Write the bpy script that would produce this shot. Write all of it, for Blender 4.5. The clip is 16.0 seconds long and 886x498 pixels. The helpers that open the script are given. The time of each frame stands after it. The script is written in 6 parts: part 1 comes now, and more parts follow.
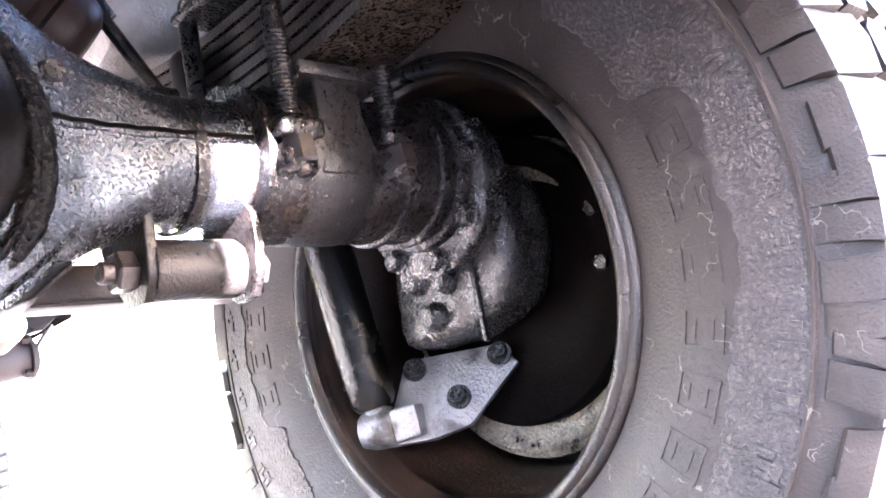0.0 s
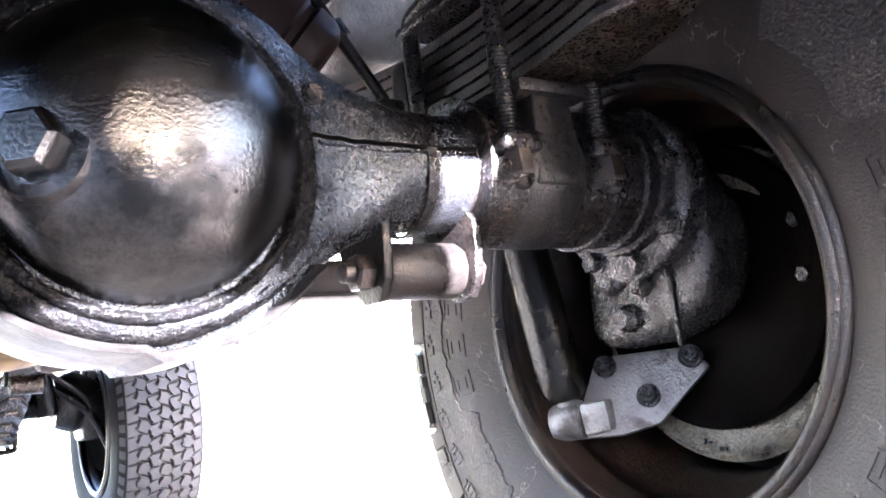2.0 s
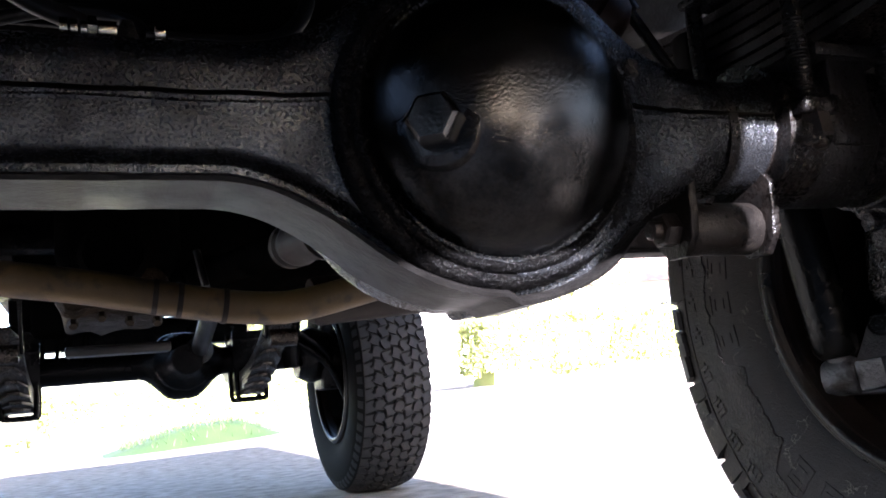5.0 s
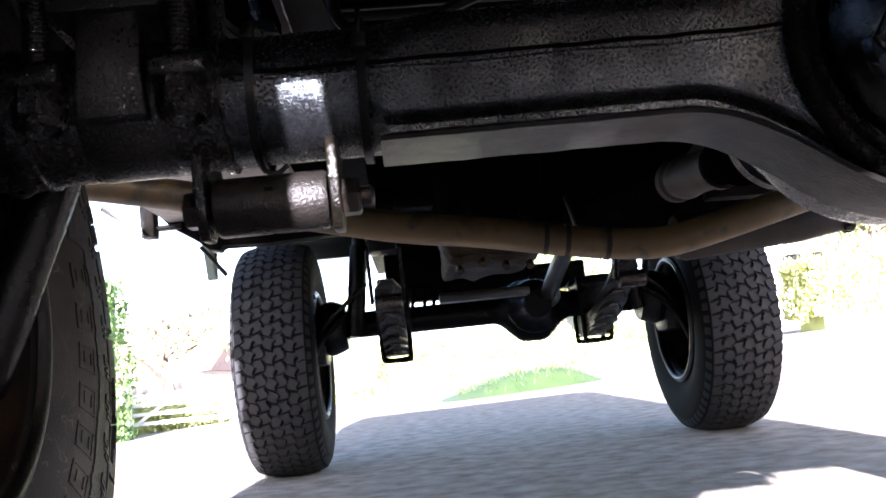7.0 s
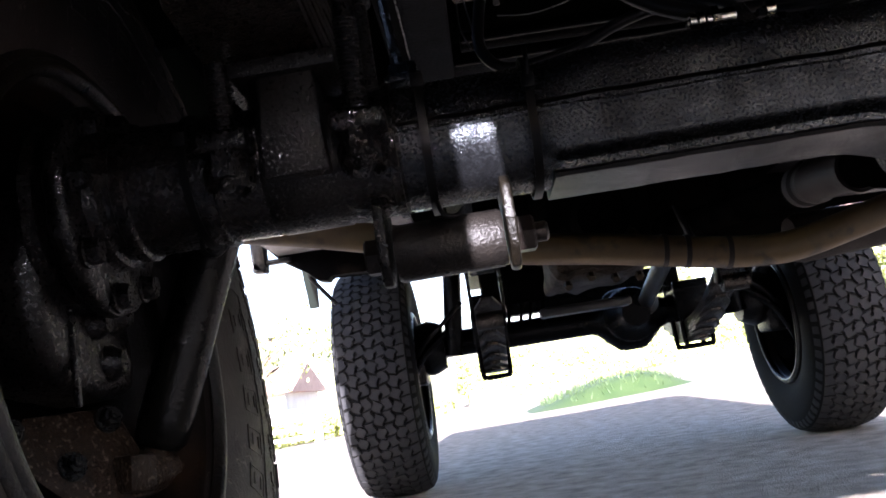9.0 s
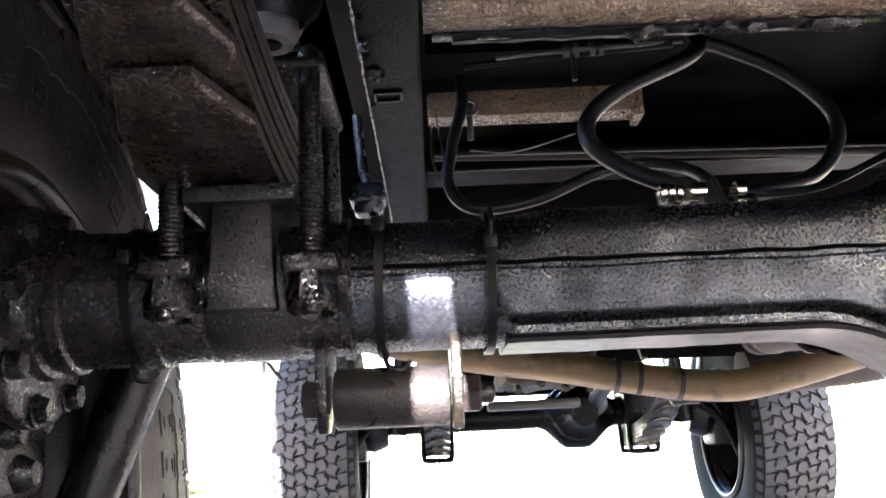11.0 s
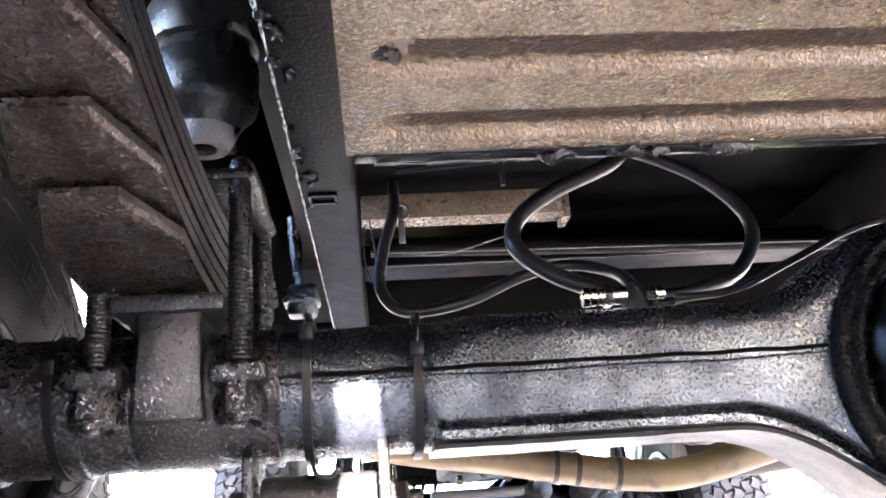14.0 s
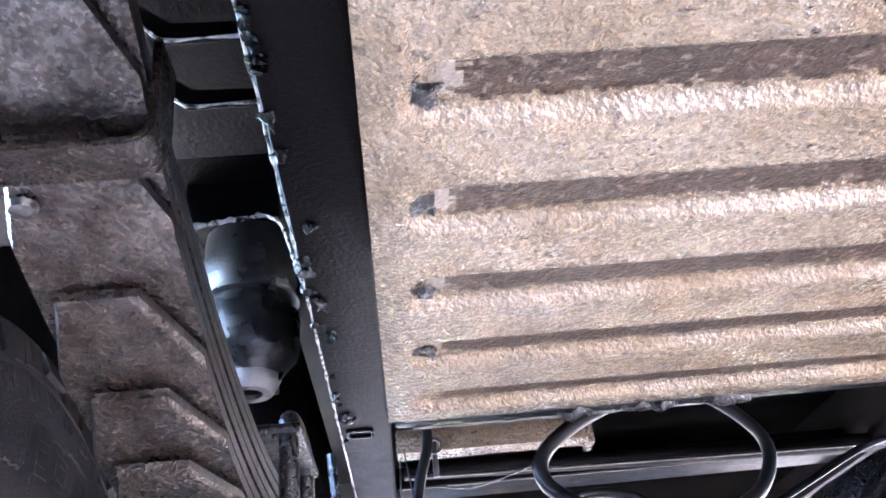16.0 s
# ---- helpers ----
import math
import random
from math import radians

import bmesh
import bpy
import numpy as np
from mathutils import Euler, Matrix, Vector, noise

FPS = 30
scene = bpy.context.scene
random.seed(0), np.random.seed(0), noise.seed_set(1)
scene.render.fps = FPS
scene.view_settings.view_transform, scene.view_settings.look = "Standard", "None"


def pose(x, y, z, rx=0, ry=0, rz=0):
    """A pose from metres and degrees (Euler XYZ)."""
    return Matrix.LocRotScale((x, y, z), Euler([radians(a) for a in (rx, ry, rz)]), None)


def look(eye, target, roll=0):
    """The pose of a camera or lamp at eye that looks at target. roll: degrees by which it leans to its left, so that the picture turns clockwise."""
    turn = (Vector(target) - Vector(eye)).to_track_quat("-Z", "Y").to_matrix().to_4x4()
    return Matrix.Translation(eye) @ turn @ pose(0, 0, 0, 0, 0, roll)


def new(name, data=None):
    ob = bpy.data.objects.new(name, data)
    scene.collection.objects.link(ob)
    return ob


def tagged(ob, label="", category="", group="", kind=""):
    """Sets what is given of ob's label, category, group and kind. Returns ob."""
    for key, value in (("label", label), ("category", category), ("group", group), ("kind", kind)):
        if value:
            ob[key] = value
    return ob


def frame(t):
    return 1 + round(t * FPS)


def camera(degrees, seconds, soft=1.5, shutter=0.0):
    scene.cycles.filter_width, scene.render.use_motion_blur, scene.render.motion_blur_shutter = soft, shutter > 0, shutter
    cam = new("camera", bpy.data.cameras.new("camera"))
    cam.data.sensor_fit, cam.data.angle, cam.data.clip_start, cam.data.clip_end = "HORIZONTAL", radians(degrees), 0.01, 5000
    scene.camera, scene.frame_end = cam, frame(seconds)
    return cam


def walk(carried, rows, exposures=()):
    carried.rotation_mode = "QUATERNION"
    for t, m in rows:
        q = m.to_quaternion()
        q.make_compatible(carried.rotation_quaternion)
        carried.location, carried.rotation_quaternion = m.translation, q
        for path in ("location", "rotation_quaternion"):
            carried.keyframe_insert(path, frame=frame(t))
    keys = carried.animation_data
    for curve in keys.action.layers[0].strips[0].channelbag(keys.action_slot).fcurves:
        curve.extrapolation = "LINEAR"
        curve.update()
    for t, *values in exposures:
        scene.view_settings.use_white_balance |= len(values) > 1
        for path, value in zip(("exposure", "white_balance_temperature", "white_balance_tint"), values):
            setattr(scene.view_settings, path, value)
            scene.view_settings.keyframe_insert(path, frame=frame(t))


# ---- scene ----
cam = camera(53.4, 16.0, soft=1.7)
PATH = [
    (0, (0.045, -0.529, 0.298), (1.437, 0.865, 0.646), -11.0),
    (0.5, (0.028, -0.531, 0.309), (1.324, 0.953, 0.653), -10.0),
    (1, (0.005, -0.537, 0.316), (1.199, 1.033, 0.649), -8.7),
    (1.5, (-0.003, -0.536, 0.318), (1.172, 1.045, 0.665), -7.4),
    (2, (-0.018, -0.541, 0.322), (1.102, 1.078, 0.668), -7.1),
    (2.5, (-0.048, -0.546, 0.329), (0.996, 1.125, 0.67), -6.5),
    (3, (-0.069, -0.546, 0.321), (0.899, 1.173, 0.646), -6.2),
    (5.5, (-0.175, -0.572, 0.309), (0.422, 1.315, 0.597), -5.7),
    (6, (-0.215, -0.588, 0.298), (0.163, 1.36, 0.548), -6.4),
    (6.5, (-0.248, -0.606, 0.298), (-0.055, 1.364, 0.587), -5.8),
    (7, (-0.28, -0.617, 0.291), (-0.194, 1.362, 0.564), -5.9),
    (7.5, (-0.307, -0.622, 0.297), (-0.243, 1.362, 0.547), -7.4),
    (8, (-0.337, -0.633, 0.288), (-0.336, 1.345, 0.589), -5.9),
    (8.5, (-0.356, -0.634, 0.296), (-0.398, 1.348, 0.562), -7.9),
    (9, (-0.36, -0.63, 0.319), (-0.422, 1.344, 0.636), -8.9),
    (11.5, (-0.34, -0.618, 0.395), (-0.294, 1.333, 0.832), -2.1),
    (12, (-0.334, -0.614, 0.39), (-0.242, 1.338, 0.817), -3.7),
    (12.5, (-0.323, -0.616, 0.387), (-0.176, 1.338, 0.789), -5.2),
    (13, (-0.324, -0.619, 0.389), (-0.174, 1.333, 0.796), -4.3),
    (13.5, (-0.322, -0.627, 0.394), (-0.158, 1.314, 0.847), -5.0),
    (14, (-0.329, -0.643, 0.406), (-0.167, 1.257, 1.008), -4.1),
    (14.5, (-0.336, -0.671, 0.414), (-0.21, 1.19, 1.137), -4.5),
    (15, (-0.335, -0.69, 0.418), (-0.203, 1.136, 1.223), -5.1),
    (15.5, (-0.336, -0.707, 0.421), (-0.213, 1.08, 1.31), -5.3),
    (16, (-0.336, -0.728, 0.423), (-0.201, 1.002, 1.418), -6.5),
]
EXPOSURES = [(0, 7.86, 5900, 30), (1.5, 7.42, 5850, 27), (2.0, 7.08, 5850, 25), (2.5, 6.7, 5900, 23), (3.2, 5.95, 5900, 22), (5.3, 3.75, 5850, 22), (7.0, 3.68, 5950, 23), (9.2, 3.35, 5950, 24), (11.3, 6.55, 6050, 22), (12.2, 7.27, 6050, 22), (13.4, 7.25, 6000, 22), (14, 7.36, 5900, 22), (14.6, 7.97, 5750, 22), (15.2, 7.97, 5800, 23), (16, 7.97, 5320, 24)]
walk(cam, [(t, look(eye, target, roll)) for t, eye, target, roll in PATH], EXPOSURES)

# ---- light: low sun behind the vehicle, clear sky ----
SUN_ELEVATION, SUN_AZIMUTH = 18.6, 2.0
world = bpy.data.worlds.new("sky")
scene.world = world
world.use_nodes = True
wn, wl = world.node_tree.nodes, world.node_tree.links
wn.clear()
sky = wn.new("ShaderNodeTexSky")
sky.sky_type, sky.sun_disc = "NISHITA", False
sky.sun_elevation, sky.sun_rotation = radians(SUN_ELEVATION), radians(180 + SUN_AZIMUTH)
sky.dust_density, sky.ozone_density = 1.6, 0.7
sky_bg, sky_out = wn.new("ShaderNodeBackground"), wn.new("ShaderNodeOutputWorld")
sky_bg.inputs["Strength"].default_value = 0.07
wl.new(sky.outputs["Color"], sky_bg.inputs["Color"])
wl.new(sky_bg.outputs["Background"], sky_out.inputs["Surface"])
sun = new("sun", bpy.data.lights.new("sun", "SUN"))
sun.data.energy, sun.data.angle, sun.data.color = 5.0, radians(0.6), (1.0, 0.98, 0.95)
az, el = radians(SUN_AZIMUTH), radians(SUN_ELEVATION)
sun.matrix_world = look((-math.sin(az) * math.cos(el) * 20, -math.cos(az) * math.cos(el) * 20, math.sin(el) * 20), (0, 0, 0))


# ---- materials ----
def material(name, colour, second=None, rough=0.5, metal=0.0, scale=30.0, fine=300.0, bump=0.2, spread=0.5,
             rough_spread=0.15, third=None, third_scale=6.0, third_at=0.6, spec=0.5, depth=0.6, detail=3.0, fleck=0.0, fleck_at=0.5, patch=0, scratch=0, tint=None):
    """A surface with two colours mixed by noise, an optional third as stains, and fine relief."""
    m = bpy.data.materials.new(name)
    m.use_nodes = True
    n, k = m.node_tree.nodes, m.node_tree.links
    b = n["Principled BSDF"]
    where = n.new("ShaderNodeNewGeometry")
    big, small = n.new("ShaderNodeTexNoise"), n.new("ShaderNodeTexNoise")
    for tex, s, d in ((big, scale, 7.0), (small, fine, detail)):
        tex.inputs["Scale"].default_value, tex.inputs["Detail"].default_value = s, d
        tex.inputs["Roughness"].default_value = 0.58
        k.new(where.outputs["Position"], tex.inputs["Vector"])
    ramp = n.new("ShaderNodeMapRange")
    ramp.inputs["From Min"].default_value, ramp.inputs["From Max"].default_value = 0.5 - spread * 0.4, 0.5 + spread * 0.4
    k.new(big.outputs["Fac"], ramp.inputs["Value"])
    mix = n.new("ShaderNodeMix")
    mix.data_type = "RGBA"
    mix.inputs["A"].default_value = (*colour, 1)
    mix.inputs["B"].default_value = (*(second or [c * 0.6 for c in colour]), 1)
    k.new(ramp.outputs["Result"], mix.inputs["Factor"])
    last = mix.outputs["Result"]
    if third:
        stain = n.new("ShaderNodeTexNoise")
        stain.inputs["Scale"].default_value, stain.inputs["Detail"].default_value = third_scale, 5.0
        k.new(where.outputs["Position"], stain.inputs["Vector"])
        edge = n.new("ShaderNodeMapRange")
        edge.inputs["From Min"].default_value, edge.inputs["From Max"].default_value = third_at - 0.05, third_at + 0.05
        k.new(stain.outputs["Fac"], edge.inputs["Value"])
        over = n.new("ShaderNodeMix")
        over.data_type = "RGBA"
        k.new(edge.outputs["Result"], over.inputs["Factor"])
        k.new(last, over.inputs["A"])
        over.inputs["B"].default_value = (*third, 1)
        last = over.outputs["Result"]
    k.new(last, b.inputs["Base Color"])
    gloss = n.new("ShaderNodeMapRange")
    gloss.inputs["To Min"].default_value, gloss.inputs["To Max"].default_value = max(rough - rough_spread, 0.05), min(rough + rough_spread, 1)
    k.new(big.outputs["Fac"], gloss.inputs["Value"])
    k.new(gloss.outputs["Result"], b.inputs["Roughness"])
    if fleck:
        # wet and dry flecks
        spots, steep, wet = n.new("ShaderNodeTexNoise"), n.new("ShaderNodeMapRange"), n.new("ShaderNodeMapRange")
        spots.inputs["Scale"].default_value, spots.inputs["Detail"].default_value = fleck, 4.0
        k.new(where.outputs["Position"], spots.inputs["Vector"])
        for node, lo, hi in ((steep, min(rough + rough_spread * 2, 1), max(rough - rough_spread, 0.06)), (wet, spec * 0.72, min(spec * 1.28, 1))):
            node.inputs["From Min"].default_value, node.inputs["From Max"].default_value = fleck_at - 0.13, fleck_at + 0.13
            node.inputs["To Min"].default_value, node.inputs["To Max"].default_value = lo, hi
            k.new(spots.outputs["Fac"], node.inputs["Value"])
        k.new(steep.outputs["Result"], b.inputs["Roughness"])
        k.new(wet.outputs["Result"], b.inputs["Specular IOR Level"])
    b.inputs["Metallic"].default_value = metal
    b.inputs["Specular IOR Level"].default_value = spec
    if tint:
        b.inputs["Specular Tint"].default_value = (*tint, 1)
    if patch and fleck:
        # oily and dusty patches, a hand's width across and smaller
        film, dull, both = n.new("ShaderNodeTexNoise"), n.new("ShaderNodeMapRange"), n.new("ShaderNodeMath")
        film.inputs["Scale"].default_value, film.inputs["Detail"].default_value, film.inputs["Roughness"].default_value = patch, 7.0, 0.7
        k.new(where.outputs["Position"], film.inputs["Vector"])
        dull.inputs["From Min"].default_value, dull.inputs["From Max"].default_value = 0.4, 0.6
        dull.inputs["To Min"].default_value, dull.inputs["To Max"].default_value = 0.3, 1.3
        k.new(film.outputs["Fac"], dull.inputs["Value"])
        both.operation = "MULTIPLY"
        k.new(dull.outputs["Result"], both.inputs[0])
        k.new(wet.outputs["Result"], both.inputs[1])
        k.new(both.outputs["Value"], b.inputs["Specular IOR Level"])
    if scratch:
        # short pale scuffs
        line, away = n.new("ShaderNodeTexNoise"), n.new("ShaderNodeMath")
        where_worn, gate, mark, scuff = n.new("ShaderNodeTexNoise"), n.new("ShaderNodeMapRange"), n.new("ShaderNodeMath"), n.new("ShaderNodeMix")
        line.inputs["Scale"].default_value, line.inputs["Detail"].default_value = scratch, 3.0
        where_worn.inputs["Scale"].default_value, where_worn.inputs["Detail"].default_value = scratch * 0.7, 4.0
        k.new(where.outputs["Position"], line.inputs["Vector"])
        k.new(where.outputs["Position"], where_worn.inputs["Vector"])
        away.operation = "COMPARE"
        away.inputs[1].default_value, away.inputs[2].default_value = 0.5, 0.007
        k.new(line.outputs["Fac"], away.inputs[0])
        gate.inputs["From Min"].default_value, gate.inputs["From Max"].default_value = 0.53, 0.62
        k.new(where_worn.outputs["Fac"], gate.inputs["Value"])
        mark.operation = "MULTIPLY"
        k.new(away.outputs["Value"], mark.inputs[0])
        k.new(gate.outputs["Result"], mark.inputs[1])
        scuff.data_type = "RGBA"
        k.new(mark.outputs["Value"], scuff.inputs["Factor"])
        k.new(last, scuff.inputs["A"])
        scuff.inputs["B"].default_value = (0.11, 0.095, 0.08, 1)
        k.new(scuff.outputs["Result"], b.inputs["Base Color"])
    relief = n.new("ShaderNodeBump")
    relief.inputs["Strength"].default_value, relief.inputs["Distance"].default_value = bump, depth / fine
    k.new(small.outputs["Fac"], relief.inputs["Height"])
    k.new(relief.outputs["Normal"], b.inputs["Normal"])
    return m


PAINT = material("black_chassis_paint", (0.0012, 0.0012, 0.0014), (0.003, 0.0028, 0.0027), 0.22, scale=25, fine=380, bump=0.6, rough_spread=0.1, spec=0.09, depth=0.7)
GLOSS = material("oily_black_paint", (0.0006, 0.0006, 0.0008), (0.0014, 0.0012, 0.0009), 0.05, scale=30, fine=420, bump=0.65, rough_spread=0.02, spec=0.58, depth=0.3, detail=5.0, fleck=420, fleck_at=0.36, patch=16)
AXLE = material("thick_black_axle_paint", (0.0082, 0.0085, 0.0095), (0.0031, 0.0031, 0.0034), 0.16, scale=200, fine=520, bump=1.0, rough_spread=0.1, spec=1.0, depth=0.45, detail=3.0, spread=0.5, fleck=430, patch=11, tint=(0.86, 0.93, 1.0))
GREASE = material("grease_caked_metal", (0.0014, 0.0012, 0.0012), (0.006, 0.0045, 0.0038), 0.27, scale=45, fine=260, bump=1.0, rough_spread=0.1, spec=0.3, depth=0.3, detail=3.0, fleck=350, fleck_at=0.52)
LEAF = material("rusty_dark_spring_steel", (0.005, 0.0029, 0.0019), (0.0098, 0.0057, 0.0034), 0.25, 0.0, scale=110, fine=300, bump=0.8, third=(0.0026, 0.0018, 0.0014), third_scale=120, third_at=0.56, spec=0.8, rough_spread=0.1, fleck=300, fleck_at=0.5, detail=4.0, patch=20, depth=0.45, tint=(1.0, 0.88, 0.78))
RUBBER = material("black_rubber", (0.0085, 0.0083, 0.008), (0.0155, 0.0148, 0.014), 0.28, scale=20, fine=300, bump=0.3, spec=0.42)
TYRE = material("dusty_tyre_rubber", (0.0145, 0.0112, 0.0097), (0.0215, 0.0168, 0.0142), 0.5, scale=30, fine=420, bump=0.6, third=(0.036, 0.028, 0.023), third_scale=5.0, third_at=0.56, spec=0.24, detail=5.0, scratch=40)
TREAD = material("grey_worn_tread_rubber", (0.024, 0.024, 0.0255), (0.034, 0.0335, 0.034), 0.85, scale=25, fine=500, bump=0.35, spec=0.15)
GROOVE = material("dark_tyre_rubber", (0.005, 0.0048, 0.0045), (0.009, 0.0085, 0.008), 0.85, scale=25, fine=400, bump=0.2, spec=0.08)
GRIT = material("gritty_grey_sidewall_rubber", (0.0165, 0.0138, 0.0128), (0.025, 0.021, 0.0195), 0.5, scale=30, fine=300, bump=1.0, third=(0.046, 0.038, 0.033), third_scale=230, third_at=0.58, spec=0.3, depth=0.9, detail=4.0)
RIM = material("rusty_brown_steel_rim", (0.0042, 0.0026, 0.0018), (0.0085, 0.0048, 0.003), 0.36, 0.0, scale=12, fine=320, bump=0.5, third=(0.016, 0.0084, 0.0044), third_scale=9, third_at=0.62, spec=0.16, rough_spread=0.1, detail=5.0)
RIM_LIP = material("golden_worn_rim_lip", (0.016, 0.011, 0.0064), (0.0065, 0.0042, 0.0027), 0.3, 0.1, scale=26, fine=320, bump=0.7, third=(0.003, 0.0021, 0.0016), third_scale=30, third_at=0.54, spec=0.4, rough_spread=0.1, detail=5.0)
RING = material("lumpy_black_cover_ring_paint", (0.0009, 0.0009, 0.001), (0.0022, 0.002, 0.0019), 0.16, scale=60, fine=210, bump=1.0, rough_spread=0.08, spec=0.06, depth=0.8, detail=4.0, fleck=300)
DRUM = material("scuffed_brake_drum_steel", (0.12, 0.1, 0.072), (0.03, 0.024, 0.018), 0.24, 0.2, scale=40, fine=300, bump=0.6, third=(0.012, 0.009, 0.006), third_scale=45, third_at=0.6, fleck=260, patch=30)
DRUM_BACK = material("brown_black_drum_steel", (0.0006, 0.0005, 0.0005), (0.0018, 0.0011, 0.0008), 0.6, 0.0, scale=14, fine=260, bump=0.5, spec=0.02)
DARK = material("near_black_steel", (0.0008, 0.0008, 0.0008), (0.0022, 0.002, 0.0018), 0.6, scale=20, fine=260, bump=0.3, spec=0.0)
SILVER = material("dull_silver_painted_plate", (0.16, 0.157, 0.155), (0.09, 0.087, 0.085), 0.4, 0.4, scale=35, fine=300, bump=0.9, third=(0.03, 0.025, 0.022), third_scale=30, third_at=0.62)
CAST = material("oily_cast_steel", (0.04, 0.036, 0.033), (0.009, 0.008, 0.0072), 0.17, 0.2, scale=60, fine=180, bump=1.0, rough_spread=0.1, depth=0.5, detail=4.0, spec=0.9, fleck=450, patch=30)
STEEL = material("worn_bare_steel", (0.055, 0.052, 0.05), (0.022, 0.019, 0.016), 0.34, 0.4, scale=50, fine=300, bump=0.4)
RUSTY_NUT = material("rust_edged_bolt_steel", (0.02, 0.014, 0.011), (0.008, 0.006, 0.005), 0.36, 0.4, scale=60, fine=300, bump=0.6)
SHOCK = material("faded_olive_grey_shock_paint", (0.0045, 0.0043, 0.0032), (0.0018, 0.0018, 0.0016), 0.26, 0.0, scale=14, fine=240, bump=0.3, third=(0.012, 0.0105, 0.0062), third_scale=12, third_at=0.62, spec=0.2)
TUBE = material("greasy_brown_tube_paint", (0.0085, 0.0063, 0.0052), (0.0035, 0.0026, 0.0022), 0.24, scale=55, fine=300, bump=1.0, rough_spread=0.12, spec=0.45, depth=0.4, detail=4.0, fleck=260, fleck_at=0.5, patch=26)
BUSH = material("scraped_bushing_sleeve_paint", (0.005, 0.0043, 0.004), (0.013, 0.0108, 0.0092), 0.3, 0.1, scale=35, fine=400, bump=0.6, spec=0.2, depth=0.7)
SCRAPED = material("scraped_grey_flange_paint", (0.0105, 0.0098, 0.0093), (0.0045, 0.0041, 0.0038), 0.34, 0.0, scale=40, fine=300, bump=0.6, third=(0.003, 0.0027, 0.0023), third_scale=22, third_at=0.6, spec=0.16, detail=5.0)
BRASS = material("yellowed_bracket_paint", (0.007, 0.0052, 0.003), (0.002, 0.0016, 0.0013), 0.36, 0.1, scale=45, fine=240, bump=0.6, spec=0.2)
TAN = material("tan_underbody_coating", (0.14, 0.103, 0.064), (0.074, 0.051, 0.0305), 0.2, scale=45, fine=340, bump=1.0, third=(0.05, 0.034, 0.021), third_scale=170, third_at=0.63, depth=0.85, rough_spread=0.08, detail=2.0, fleck=300, spec=0.42, spread=0.8, patch=16, tint=(1.0, 0.97, 0.95))
FLOOR_GREY = material("near_black_floor_pan_coating", (0.0011, 0.001, 0.00095), (0.0007, 0.0006, 0.0006), 0.5, scale=8, fine=200, bump=0.3, spec=0.02)
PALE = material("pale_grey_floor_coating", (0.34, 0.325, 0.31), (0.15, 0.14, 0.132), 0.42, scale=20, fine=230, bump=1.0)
GRIME_SHADE = material("speckled_grime_and_shade", (0.0155, 0.0092, 0.0056), (0.031, 0.0188, 0.0118), 0.34, scale=90, fine=320, bump=1.0, third=(0.1, 0.075, 0.055), third_scale=230, third_at=0.62, spec=0.12)
EXHAUST = material("brown_rusted_exhaust_steel", (0.104, 0.066, 0.0205), (0.056, 0.033, 0.0115), 0.5, 0.1, scale=12, fine=300, bump=0.3, third=(0.028, 0.0175, 0.009), third_scale=18, third_at=0.58)
MUFFLER = material("dull_brown_grey_silencer_steel", (0.017, 0.0125, 0.011), (0.0095, 0.0075, 0.0066), 0.55, 0.0, scale=14, fine=260, bump=0.3, spec=0.2)
SHAFT = material("grey_shaft_steel", (0.011, 0.0095, 0.0085), (0.005, 0.0042, 0.0037), 0.4, 0.2, scale=20, fine=260, bump=0.4)
SUMP = material("oily_tan_cast_aluminium", (0.02, 0.013, 0.0062), (0.0045, 0.003, 0.002), 0.5, 0.0, scale=22, fine=120, bump=0.9, spec=0.12)
ZINC = material("bright_zinc_fitting", (0.7, 0.68, 0.62), (0.5, 0.46, 0.38), 0.22, 1.0, scale=60, fine=300, bump=0.15)
HOSE = material("black_hose_rubber", (0.003, 0.0027, 0.0027), (0.005, 0.0044, 0.0042), 0.42, scale=40, fine=500, bump=0.15, spec=0.17)
NYLON = material("black_nylon_strap", (0.0015, 0.0015, 0.0017), (0.003, 0.003, 0.003), 0.4, scale=60, fine=500, bump=0.1, spec=0.12)
BODY = material("dark_green_body_paint", (0.006, 0.009, 0.007), (0.009, 0.012, 0.009), 0.35, scale=4, fine=300, bump=0.05)
GROUND = material("pale_worn_concrete", (0.43, 0.37, 0.307), (0.13, 0.11, 0.088), 0.9, scale=13, fine=110, bump=1.0, spec=0.3, depth=1.9, spread=0.66, detail=9.0)
GRASS = material("bright_green_grass", (0.02, 0.042, 0.008), (0.036, 0.06, 0.014), 0.7, scale=3, fine=60, bump=0.2)
HEDGE = material("yellow_green_hedge_leaf", (0.24, 0.29, 0.07), (0.4, 0.4, 0.15), 0.6, scale=2.5, fine=60, bump=0.1)
TREE_LEAF = material("olive_tree_leaf", (0.16, 0.2, 0.06), (0.26, 0.26, 0.1), 0.6, scale=2, fine=60, bump=0.1)
HEDGE_GREEN = material("fresh_green_hedge_leaf", (0.075, 0.16, 0.035), (0.13, 0.22, 0.06), 0.6, scale=2.5, fine=60, bump=0.1)
BARK = material("brown_bark", (0.16, 0.12, 0.085), (0.09, 0.065, 0.05), 0.85, scale=9, fine=60, bump=0.8)
RENDER_WALL = material("white_rendered_wall", (0.8, 0.78, 0.74), (0.7, 0.68, 0.64), 0.8, scale=2, fine=90, bump=0.3)
